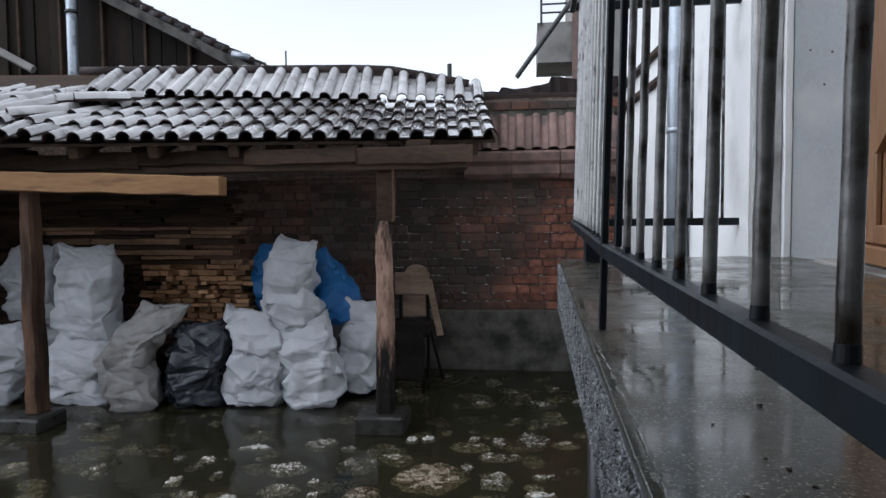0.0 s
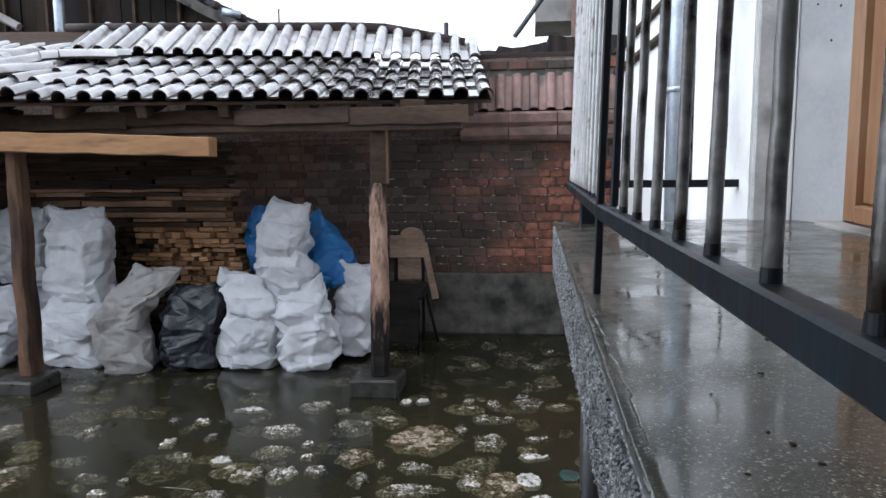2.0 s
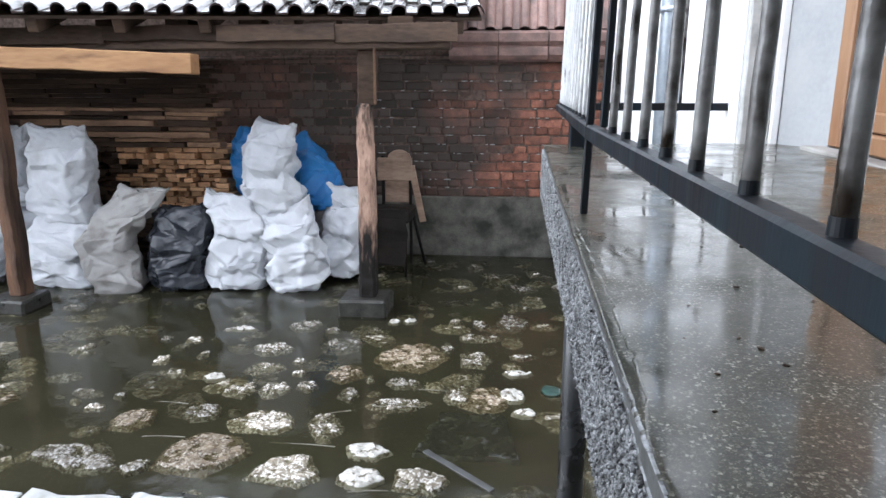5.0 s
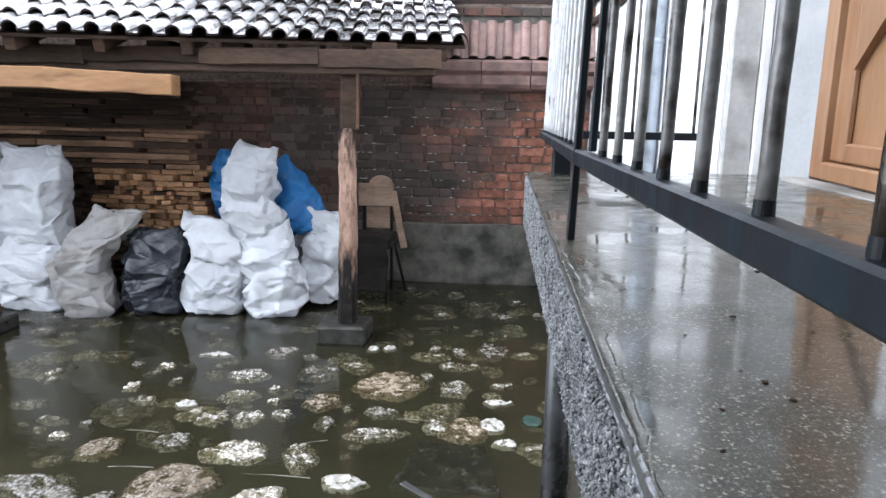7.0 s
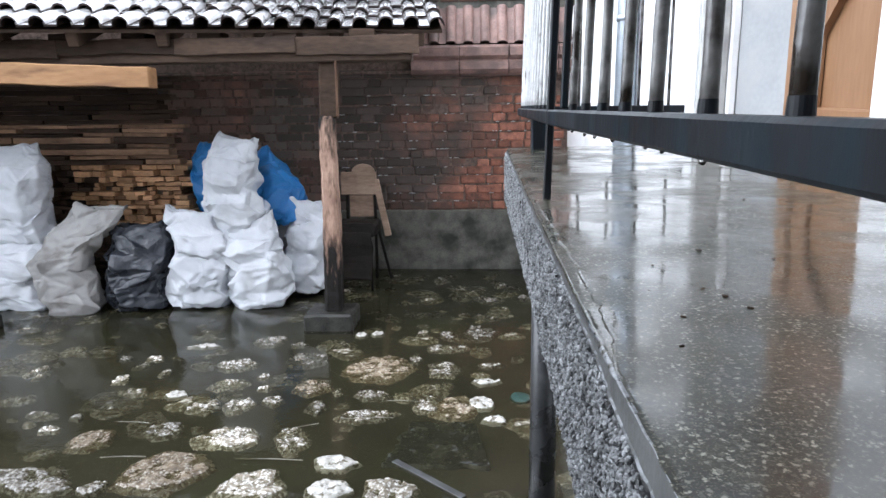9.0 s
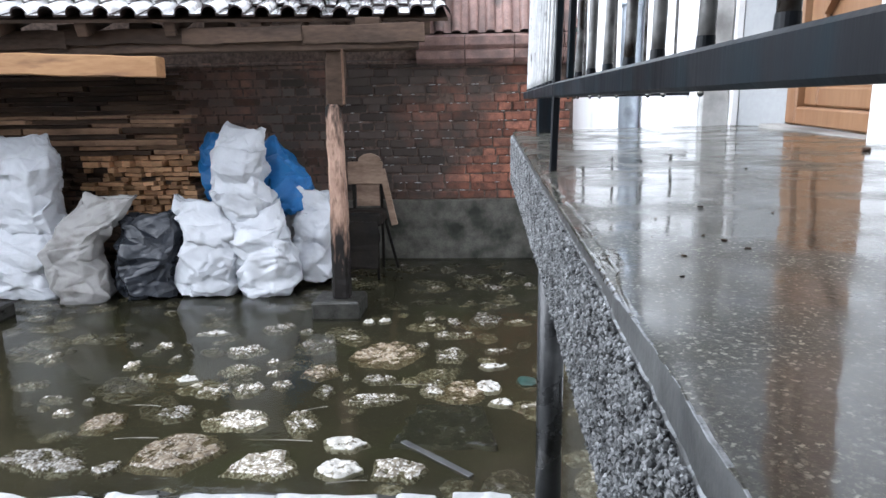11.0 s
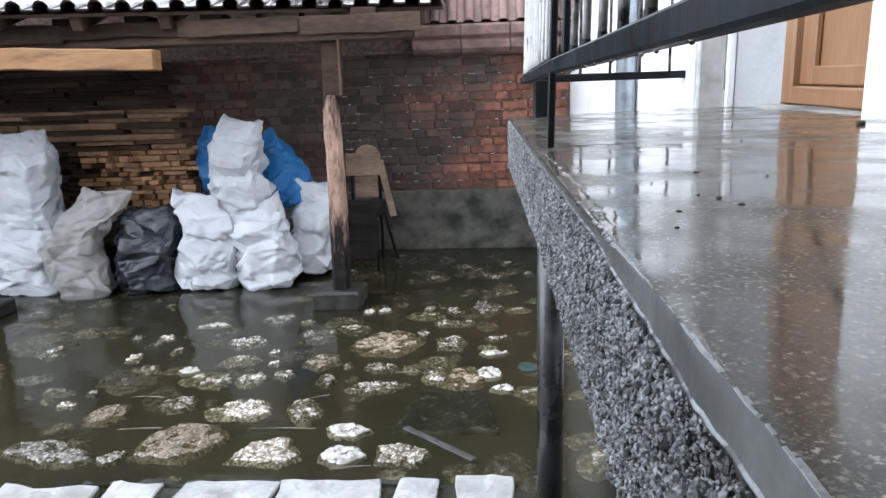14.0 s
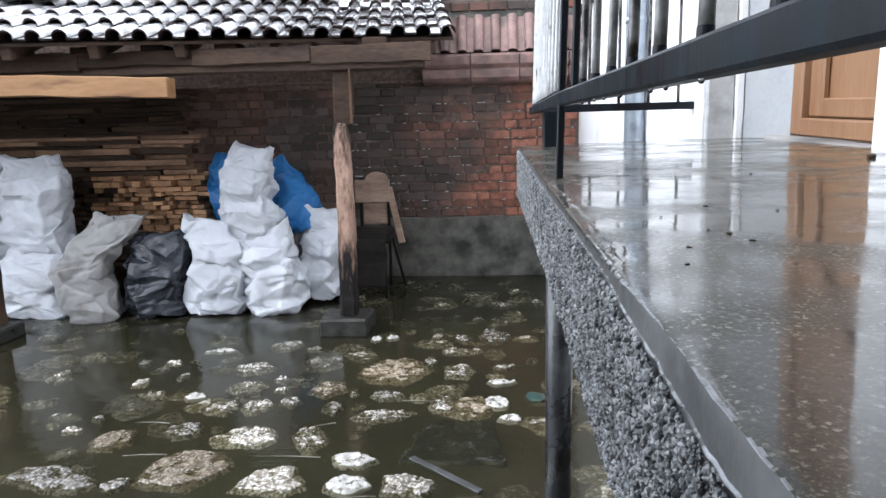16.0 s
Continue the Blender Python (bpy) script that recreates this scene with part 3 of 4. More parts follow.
        bmesh.ops.bevel(bm, geom=es, offset=0.005, segments=1, affect="EDGES")
        lean = 0.05 * math.sin(k * 2.4 + 1) if 0 < k < 7 else 0.0
        for v in bm.verts:
            v.co.x += lean * ((v.co.y - y1) / 0.33 + 0.5) * (0.5 if v.co.x > (x0 + x1) / 2 else 0.9)
        part("paver", bm, PAVER, paving)

# ---- slab with pebble-dash face ----
def slab_z(x, y):
    return 1.234 + 0.0255 * y + 0.02 * x


EDGE = [(-3.0, -0.03), (0.2, -0.017), (1.26, 0.0), (2.69, 0.027)]
terrace = empty("terrace")
tagged(terrace, "wet concrete terrace slab with rough pebble-dashed side", "terrace", kind="structure")


def edge_x(y):
    for (ya, xa), (yb, xb) in zip(EDGE, EDGE[1:]):
        if y <= yb:
            return xa + (xb - xa) * (y - ya) / (yb - ya)
    return EDGE[-1][1]


def ramp(y, a, b):
    """0 up to a, 1 from b on."""
    return min(1.0, max(0.0, (y - a) / (b - a)))


def chipped(y):
    """Width of the strip along the edge where the top screed is worn down."""
    w = 0.004 + 0.011 * ramp(y, 0.5, 0.62) * (1 - 0.8 * ramp(y, 0.85, 1.4))
    return w * (1 + 0.35 * noise.noise(Vector((y * 22, 2, 0))) + 0.2 * noise.noise(Vector((y * 60, 5, 0))))


def lip(y):
    """Height of the bare screed edge over the pebble-dash."""
    return (0.025 - 0.011 * ramp(y, 0.36, 0.56)) * (1 + 0.12 * noise.noise(Vector((y * 40, 8, 0))))


def thick(y):
    return slab_z(0, y) - 1.109 + 0.052 * max(0.0, 1.1 - y)


bm = bmesh.new()
ys = [-3 + 0.1 * k for k in range(29)] + [-0.12 + 0.007 * k for k in range(190)] + [1.22 + 0.0294 * k for k in range(51)]
ys[-1] = 2.69
far_cols = [0.03, 0.045, 0.07, 0.1] + [0.15 + 0.81 * k / 14 for k in range(15)]
rows = []
for y in ys:
    r = []
    w = max(chipped(y), 0.005)
    cols = [0.0, 0.0006, 0.0016, 0.003, max(w * 0.5, 0.0034), max(w, 0.005) - 0.0012, w, w + 0.0015, (w + 0.034) * 0.5] + [max(c, w + 0.006) for c in far_cols]
    drop = [0.0075, 0.0050, 0.0034, 0.0026, 0.0024, 0.0022, 0.0009, 0.0002, 0.0] + [0.0] * len(far_cols)
    for c, dz in zip(cols, drop):
        x = edge_x(y) + (0.003 * noise.noise(Vector((y * 9, 0, 0))) + 0.0012 * noise.noise(Vector((y * 60, 0, 0)))) * (1 - c) + c
        z = slab_z(x, y) + 0.0012 * noise.noise(Vector((x * 4, y * 4, 3))) - dz * (0.06 + 0.94 * ramp(y, 0.48, 0.6))
        r.append(bm.verts.new((x, y, z)))
    rows.append(r)
for a, b in zip(rows, rows[1:]):
    for k in range(len(cols) - 1):
        bm.faces.new((a[k], a[k + 1], b[k + 1], b[k]))
ledge = [[bm.verts.new((r[0].co.x - out, r[0].co.y, slab_z(r[0].co.x, r[0].co.y) - lip(r[0].co.y) - dz)) for out, dz in ((0.0, -0.0006), (0.0004, 0.0), (0.0013 + 0.0012 * noise.noise(Vector((r[0].co.y * 55, 1, 0))), 0.0004), (0.0014 + 0.0012 * noise.noise(Vector((r[0].co.y * 55, 1, 0))), 0.0014))] for r in rows]
low = [bm.verts.new((r[0].co.x, r[0].co.y, slab_z(0, r[0].co.y) - thick(r[0].co.y))) for r in rows]
low2 = [bm.verts.new((1.0, r[0].co.y, slab_z(0, r[0].co.y) - thick(r[0].co.y))) for r in rows]
for k in range(len(rows) - 1):
    bm.faces.new((rows[k][0], rows[k + 1][0], ledge[k + 1][0], ledge[k][0])).material_index = 2
    for i in range(3):
        # ragged pale ledge, its glint painted in
        bm.faces.new((ledge[k][i], ledge[k + 1][i], ledge[k + 1][i + 1], ledge[k][i + 1])).material_index = 3 if noise.noise(Vector((ys[k] * 90, 4, 0))) > -0.05 else 2
    bm.faces.new((ledge[k][3], ledge[k + 1][3], low[k + 1], low[k]))
    bm.faces.new((low[k], low[k + 1], low2[k + 1], low2[k]))
bm.faces.new([low[-1]] + ledge[-1][::-1] + rows[-1] + [low2[-1]])
bmesh.ops.recalc_face_normals(bm, faces=bm.faces)
for f in bm.faces:
    f.material_index = f.material_index if f.material_index > 1 else 0 if abs(f.normal.z) > 0.3 and f.calc_center_median().z > slab_z(0, f.calc_center_median().y) - 0.05 else 1
    c = f.calc_center_median()
    # broken pale line on the top corner: a glint put into colour
    if f.material_index == 0 and c.x < edge_x(c.y) + 0.0022 and 0.2 < c.y < 0.62 and noise.noise(Vector((c.y * 70, 6, 0))) > -0.1:
        f.material_index = 3
slab = part("slab", bm, SLAB_TOP, terrace, "wet terrazzo-like concrete top", smooth=False)
slab.data.materials.append(SLAB_SIDE)
slab.data.materials.append(SCREED)
slab.data.materials.append(GLINT_CEMENT)
for f in slab.data.polygons:
    f.use_smooth = f.material_index > 1 or (f.material_index == 0 and f.center.x < edge_x(f.center.y) + 0.0026)

pv, pf = [], []
rnd = random.Random(5)
ico = bmesh.new()
bmesh.ops.create_icosphere(ico, subdivisions=1, radius=1)
iv = [v.co.copy() for v in ico.verts]
iff = [[v.index for v in f.verts] for f in ico.faces]
ico.free()
for k in range(70000):
    y = -0.1 + 2.79 * rnd.random() ** 1.9
    s = (0.0009 + 0.0018 * rnd.random() ** 2.2) + 0.0016 * y
    top, foot = lip(y) + 0.003, thick(y)
    z = slab_z(0, y) - top - rnd.random() * (foot - top)
    c = Vector((edge_x(y) + rnd.uniform(-0.004, 0.0005) + 0.003 * noise.noise(Vector((y * 70, z * 70, 0))), y, z))
    q = Euler((rnd.random() * 6, rnd.random() * 6, rnd.random() * 6)).to_matrix()
    base = len(pv)
    for v in iv:
        w = q @ Vector((v.x * s * rnd.uniform(0.75, 1.3), v.y * s * rnd.uniform(0.6, 1.2), v.z * s * rnd.uniform(0.5, 0.9)))
        pv.append(c + w)
    pf += [[base + i for i in f] for f in iff]
for k in range(900):
    a = rnd.random()
    x = 0.035 + 0.9 * a
    s = rnd.uniform(0.005, 0.011)
    c = Vector((x, 2.69, slab_z(x, 2.69) - 0.015 - rnd.random() * 0.15))
    base = len(pv)
    pv += [c + v * s for v in iv]
    pf += [[base + i for i in f] for f in iff]
me = bpy.data.meshes.new("pebble_dash")
me.from_pydata(pv, [], pf)
me.materials.append(PEBBLE)
dash = new("pebble_dash", me)
dash.parent = terrace
tagged(dash, "grey pebble-dash on the slab's side", kind="stuff")
part("support_post", tube_bm((0.12, 2.06, -0.1), (0.12, 2.06, 1.12), 0.043, seg=24), STEEL, terrace, "grey painted steel pipe", smooth=True)

# ---- railing ----
railing = empty("railing", pose(0, 0, 0))
tagged(railing, "black-framed steel railing with grey tube balusters on the terrace", "railing")
RX = 0.041


def rail_x(y):
    return RX if y <= 1.31 else RX + (y - 1.31) * 0.032


def rail_z(y):
    return slab_z(RX, y) + 0.142 - 0.006 * y


for nm, dz in (("bottom_rail", 0.0), ("top_rail", 0.87)):
    for ya, yb in ((-2.4, 1.31), (1.31, 2.81)):
        bm = bmesh.new()
        xa, xb, za, zb = rail_x(ya), rail_x(yb), rail_z(ya) + dz, rail_z(yb) + dz
        vs = box(bm, -0.0125, 0.0085, 0, 1, 0, 0.027, bevel=0.003)
        for v in bm.verts:
            f = v.co.y
            v.co = Vector((v.co.x + xa + (xb - xa) * f, ya + (yb - ya) * f, v.co.z + za + (zb - za) * f))
        part(nm, bm, IRON, railing)
OUT, ON = 0.029, 0.0345  # lean fitted to the tubes' slant in the camera's view


def leaning(bm, z0):
    for v in bm.verts:
        v.co.x += OUT * (v.co.z - z0)
        v.co.y += ON * (v.co.z - z0)
    return bm


YS = [0.3975 - 0.1175 * k for k in range(22, 0, -1)] + [0.3975, 0.516, 0.636, 0.743, 0.854, 0.968, 1.08] + [1.42 + 0.1125 * k for k in range(12)]
for y in YS:
    x, z = rail_x(y), rail_z(y)
    bm = tube_bm((x, y, z + 0.025), (x, y, z + 0.875), 0.0058, seg=16)
    bmesh.ops.subdivide_edges(bm, edges=[e for e in bm.edges if abs(e.verts[0].co.z - e.verts[1].co.z) > 0.5], cuts=24)
    roughen(bm, 0.0009, 40, y * 7)
    # tubes past the bend take the lit copy, nearer ones the shaded
    bar = part("baluster", leaning(bm, z), BAR if y < 1.31 else BAR_LIT, railing, smooth=True)
    part("foot", leaning(tube_bm((x, y, z + 0.022), (x, y, z + 0.036), 0.0066, seg=20, r2=0.0061), z), IRON, bar, "black-painted foot")
for y in (1.31, -1.0):
    x = rail_x(y)
    part("post", leaning(box_bm(x - 0.0125, x + 0.0015, y - 0.007, y + 0.007, slab_z(x, y) - 0.02, rail_z(y) + 0.91, bevel=0.002), rail_z(y)), IRON, railing)
part("stiffener", leaning(box_bm(RX - 0.006, RX + 0.006, 1.17, 1.182, rail_z(1.17) + 0.03, rail_z(1.17) + 0.88, bevel=0.002), rail_z(1.17)), IRON, railing)
for k in range(9):
    y = 0.5 + 0.085 * k + 0.02 * math.sin(k * 2.3)
    drop = bmesh.new()
    bmesh.ops.create_uvsphere(drop, u_segments=10, v_segments=8, radius=0.0023)
    for v in drop.verts:
        v.co = Vector((rail_x(y) - 0.006 + v.co.x + 0.004 * math.sin(k), y + v.co.y * 1.4, rail_z(y) - 0.0005 + v.co.z * (1.4 if v.co.z < 0 else 0.6)))
    part("drop", drop, DROP, railing, "clear rain drop hanging from the rail", smooth=True)
part("corner_post", box_bm(0.118, 0.182, 2.60, 2.665, slab_z(0.1, 2.63) - 0.01, rail_z(2.63) + 0.01, bevel=0.003), IRON, railing)
for nm, dz in (("end_rail", 0.0), ("end_rail", 0.87)):
    part(nm, box_bm(0.09, 0.77, 2.775, 2.80, rail_z(2.75) + dz + 0.004, rail_z(2.75) + dz + 0.034, bevel=0.003), IRON, railing)
for k in range(5):
    x = 0.2 + 0.118 * k
    part("end_baluster", tube_bm((x, 2.787, rail_z(2.75) + 0.03), (x, 2.787, rail_z(2.75) + 0.88), 0.006, seg=10), BAR, railing, smooth=True)

# ---- house ----
house = empty("house")
tagged(house, "white plastered house with a pine door beside the terrace", "house")
zf = slab_z(0.9, 2)
def prism(points, z0, z1):
    """An upright block over a ground plan of (x, y) corners."""
    bm = bmesh.new()
    lo = [bm.verts.new((x, y, z0)) for x, y in points]
    hi = [bm.verts.new((x, y, z1)) for x, y in points]
    bm.faces.new(lo[::-1])
    bm.faces.new(hi)
    for k in range(len(lo)):
        n = (k + 1) % len(lo)
        bm.faces.new((lo[k], lo[n], hi[n], hi[k]))
    bmesh.ops.recalc_face_normals(bm, faces=bm.faces)
    return bm


def sloped(bm):
    """Shears door parts along y so their bottom edge fits the camera's view."""
    for v in bm.verts:
        v.co.z += 0.045 * (v.co.y - 1.9)
    return bm


part("wall", prism([(0.868, 2.605), (0.945, 2.40), (1.25, 2.40), (1.25, 2.80), (0.868, 2.80)], -0.1, 4.6), GREYWALL, house, "grey plastered wall")
part("wall", box_bm(0.82, 1.25, 1.38, 1.695, -0.1, 4.6, bevel=0.006), WHITEWALL, house)
# out of view; toned darker so the slab mirrors less white
part("wall", box_bm(0.82, 1.25, -3.0, 1.378, -0.1, 4.6), PILASTER, house, "unseen cement-toned wall, dims the slab's reflection")
part("lintel", box_bm(0.94, 1.25, 1.70, 2.395, zf + 2.1, 4.6), GREYWALL, house)
part("corner_bead", board_bm(0.837, 0.866, 2.612, 2.80, -0.1, 4.6, cuts=60, amount=0.003, scale=12, bevel=0.004), WHITEWALL, house, "white plaster corner bead")
part("pilaster", board_bm(0.734, 0.835, 2.625, 2.66, -0.1, 4.6, cuts=90, amount=0.005, scale=16, bevel=0.006), PILASTER, house, "rough cement pilaster")
part("side_wall", prism([(0.732, 2.664), (0.834, 2.664), (0.834, 2.803), (1.2, 2.803), (1.2, 6.28), (0.77, 6.28)], -0.1, 4.6), WHITEWALL, house)
for z in (2.30, 2.49):
    bm = board_bm(0.715, 0.775, 3.80, 6.28, z, z + 0.045, cuts=8, amount=0.004, bevel=0.008)
    for v in bm.verts:
        v.co.z += 0.045 * (v.co.y - 4.3)
    part("moulding", bm, OLD_WOOD, house, "dark moulding")
dp = part("downpipe", tube_bm((0.684, 3.62, -0.1), (0.684, 3.62, 4.5), 0.052, seg=24), ZINC, house, "zinc downpipe", smooth=True)
for z in (1.9, 2.55, 3.4):
    part("collar", tube_bm((0.684, 3.62, z), (0.684, 3.62, z + 0.03), 0.056, seg=24), ZINC, dp, smooth=True)
for y, z in ((2.54, 2.054), (2.45, 2.025), (2.48, 1.922)):
    x = 0.868 + (2.605 - y) * 0.3756
    part("nail_hole", tube_bm((x - 0.002, y, z), (x + 0.01, y, z), 0.004, seg=8), TAR, house)
zd = slab_z(0.94, 1.9)
door = part("door", sloped(box_bm(0.985, 1.02, 1.70, 2.32, zd + 0.06, zd + 1.99)), DOORWOOD, house, "varnished pine panel door")
for y0, y1, z0, z1 in ((2.325, 2.395, 0.003, 2.06), (1.70, 2.322, 0.003, 0.062), (1.70, 2.322, 1.99, 2.06)):
    part("door_frame", sloped(box_bm(0.94, 1.03, y0, y1, zd + z0, zd + z1, bevel=0.006)), DOORWOOD, house)
for y0, y1, z0, z1 in ((1.701, 1.76, .066, 1.98), (2.232, 2.316, .066, 1.98), (1.762, 2.230, .066, .125), (1.762, 2.230, 1.86, 1.98)):
    part("rail", sloped(box_bm(0.962, 0.984, y0, y1, zd + z0, zd + z1, bevel=0.005)), DOORWOOD, door)
bm = bmesh.new()
tri = [(2.231, 1.66), (2.231, 2.2), (1.91, 2.2), (1.91, 1.97), (2.12, 1.77)]
f0 = [bm.verts.new((0.960, y, z)) for y, z in tri]
f1 = [bm.verts.new((0.984, v.co.y, v.co.z)) for v in f0]
bm.faces.new(f0)
for k in range(5):
    bm.faces.new((f0[k], f1[k], f1[(k + 1) % 5], f0[(k + 1) % 5]))
bmesh.ops.recalc_face_normals(bm, faces=bm.faces)
part("shaped_rail", bm, DOORWOOD, door)
part("doorstep", sloped(box_bm(0.865, 0.938, 1.70, 2.42, zd - 0.1, zd + 0.002, bevel=0.004)), CONCRETE, house, "bare concrete threshold")
bm = box_bm(0.72, 2.2, -3.0, 2.80, 4.602, 4.8)
part("roof_slab", bm, CONCRETE, house)
# unseen slab overhead, added to keep sky light off the near railing
part("shade_slab", box_bm(-1.6, 0.818, -3.0, 0.75, 2.6, 2.72, bevel=0.01), CONCRETE, house, "unseen concrete slab added to shade the near terrace")

# unseen wall behind the camera, added to darken the shed
south = part("wall_south", box_bm(-9.0, 2.2, -3.4, -3.05, -0.1, 4.8), WHITEWALL)
tagged(south, "unseen plain plastered wall closing the yard, blocks low sky", "wall", kind="structure")

# ---- yard wall ----
WY = 6.3
yard_wall = empty("wall_north")
tagged(yard_wall, "old brick yard wall on a stained concrete plinth", "wall", kind="structure")
part("plinth", board_bm(-6.0, 0.82, WY - 0.03, WY + 0.3, -0.1, 0.577, cuts=40, amount=0.008, scale=3, bevel=0.012), PLINTH, yard_wall, "stained concrete plinth")
part("mortar_bed", box_bm(-6.0, 0.82, WY + 0.004, WY + 0.3, 0.577, 2.6), MORTAR, yard_wall)

# ---- shed ----
shed = empty("shed")
tagged(shed, "open timber lean-to shed roofed with wet clay tiles", "shed")
part("post", worn_post_bm(-1.135, -1.015, 4.425, 4.56, 0.1, 1.46), POST_DARK_ENDS, shed, "rough timber post")
part("post_top", board_bm(-1.12, -1.0, 4.47, 4.57, 1.44, 1.80, cuts=4, amount=0.01, scale=3, bevel=0.01), DARK_LUMBER, shed, "dark post head")
part("post", worn_post_bm(-3.685, -3.56, 4.275, 4.41, 0.08, 1.80), POST_BROWN, shed, "rough timber post")
part("post_base", board_bm(-1.27, -0.93, 4.34, 4.66, -0.08, 0.115, cuts=3, amount=0.01, bevel=0.015), WET_BLOCK, shed, "concrete footing block")
part("post_base", board_bm(-3.80, -3.48, 4.15, 4.46, -0.08, 0.09, cuts=3, amount=0.01, bevel=0.015), WET_BLOCK, shed, "concrete footing block")
b = part("beam", board_bm(-4.8, -2.115, 4.17, 4.28, 0.004, 0.134, cuts=16, amount=0.011, scale=3.5, bevel=0.006), NEW_WOOD, shed, "fresh pine beam")
b.matrix_world = Matrix.Translation((-2.14, 4.2, 1.63)) @ pose(0, 0, 0, 0, 2.0, 0) @ Matrix.Translation((2.14, -4.2, 0))
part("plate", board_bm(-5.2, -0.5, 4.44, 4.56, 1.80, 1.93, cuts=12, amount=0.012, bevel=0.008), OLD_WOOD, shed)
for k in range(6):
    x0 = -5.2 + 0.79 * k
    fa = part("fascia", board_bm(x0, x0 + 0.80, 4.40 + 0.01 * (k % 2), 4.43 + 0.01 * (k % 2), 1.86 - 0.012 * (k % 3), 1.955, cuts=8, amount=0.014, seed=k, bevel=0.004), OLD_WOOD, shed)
for k in range(9):
    x0 = -4.9 + 0.5 * k
    part("blocking", board_bm(x0, x0 + 0.16, 4.44, 4.6, 1.93, 2.0, cuts=3, amount=0.008, seed=k), OLD_WOOD, shed)
SR = radians(7.5)
U = Vector((-math.cos(SR), -math.sin(SR), 0))
V = Vector((-math.sin(SR), math.cos(SR), 0))
EAVE = Vector((-0.30, 4.52, 2.0))
PITCH = 0.165


def tile_mesh(length, name, material, pitch=PITCH):
    """A clay roof tile: flat pan and a round roll, thick lower edge. x across, y up the slope."""
    prof = [(0.0, 0.012), (0.004, 0.0), (0.075, 0.0), (0.082, 0.006)]
    for k in range(7):
        a = math.pi * (1 - k / 6)
        prof.append((0.128 + 0.05 * math.cos(a), 0.004 + 0.05 * math.sin(a)))
    k = pitch / 0.165
    prof = [(x * k, z * k) for x, z in prof]
    bm = bmesh.new()
    rows = []
    for y, dz, s in ((0, 0.02, 1.06), (length * 0.5, 0.012, 1.0), (length, -0.002, 0.94)):
        rows.append([bm.verts.new((x, y, z * s + dz)) for x, z in prof])
    for a, b in zip(rows, rows[1:]):
        for i in range(len(prof) - 1):
            bm.faces.new((a[i], a[i + 1], b[i + 1], b[i]))
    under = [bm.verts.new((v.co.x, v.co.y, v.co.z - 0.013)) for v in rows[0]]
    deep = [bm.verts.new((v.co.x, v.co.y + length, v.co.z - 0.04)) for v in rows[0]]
    # dark second material puts shade onto lower edges and undersides
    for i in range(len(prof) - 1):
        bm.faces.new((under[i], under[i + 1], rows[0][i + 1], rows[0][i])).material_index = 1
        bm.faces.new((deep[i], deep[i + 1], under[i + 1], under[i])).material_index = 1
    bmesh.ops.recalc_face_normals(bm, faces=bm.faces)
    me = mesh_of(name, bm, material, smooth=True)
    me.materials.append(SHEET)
    me.set_sharp_from_angle(angle=radians(40))
    return me


def frame_at(p, across, up):
    z = across.cross(up).normalized()
    m = Matrix((across, up, z)).transposed().to_4x4()
    m.translation = p
    return m


roof = empty("roof")
roof.parent = shed
tagged(roof, "weathered wet interlocking clay tiles")
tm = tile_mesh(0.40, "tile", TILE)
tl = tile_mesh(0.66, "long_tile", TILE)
rnd = random.Random(11)
A = -U
LOW = (V * 1.28 + Vector((0, 0, 0.45))).normalized()
for i in range(0, 30):
    for c in range(4 if i < 19 else 5):
        sag = 0.012 * noise.noise(Vector((i * 0.4, c * 0.7, 0))) + (0.0 if i < 20 else 0.02)
        p = EAVE + U * (PITCH * (i + 1)) + LOW * (c * 0.335) + Vector((0, 0, sag + 0.002 * max(0, i) * c * 0.3))
        up = (LOW + A * rnd.uniform(-0.02, 0.02)).normalized()
        if i >= 19:
            j = 0.05 if i > 20 else 0.02
            up = (LOW + A * rnd.uniform(-0.1, 0.22) + Vector((0, 0, rnd.uniform(-0.02, 0.08)))).normalized()
            p = p + A * rnd.uniform(-j, j) + LOW * rnd.uniform(-j, j) + Vector((0, 0, rnd.uniform(0, 0.03)))
        ob = new("tile", tm)
        ob.parent = roof
        ob.matrix_world = frame_at(p, (A - up * A.dot(up)).normalized(), up)
KINK = EAVE + LOW * 1.33
for i in range(0, 21):
    k = i / 20
    zr = 0.385 - 0.085 * k - max(0, 0.13 * (5.5 - i) / 5.0)
    p = KINK + U * (PITCH * (i + 1)) + Vector((0, 0, 0.012 + 0.09 * k)) - V * 0.02
    up = (V * 0.5 + Vector((0, 0, zr)) + A * rnd.uniform(-0.02, 0.02)).normalized()
    ob = new("upper_tile", tl)
    ob.parent = roof
    ob.matrix_world = frame_at(p, (A - up * A.dot(up)).normalized(), up)
for i in range(0, 10):
    u0 = i * 0.36 + 0.1
    k = u0 / 3.4
    p0 = KINK + U * u0 + V * 0.49 + Vector((0, 0, 0.405 - max(0, 0.15 * (0.9 - u0) / 0.8)))
    p1 = KINK + U * (u0 + 0.37) + V * 0.49 + Vector((0, 0, 0.42 - max(0, 0.15 * (0.53 - u0) / 0.8)))
    part("ridge_tile", tube_bm(p0, p1, 0.06, seg=12, r2=0.045), SHEET, roof, "dark ridge tile", smooth=True)
for k in range(14):
    p = EAVE + U * (3.35 + 0.16 * k + rnd.uniform(-0.05, 0.05)) + LOW * rnd.uniform(0.45, 1.15) + Vector((0, 0, 0.09 + rnd.uniform(0, 0.05)))
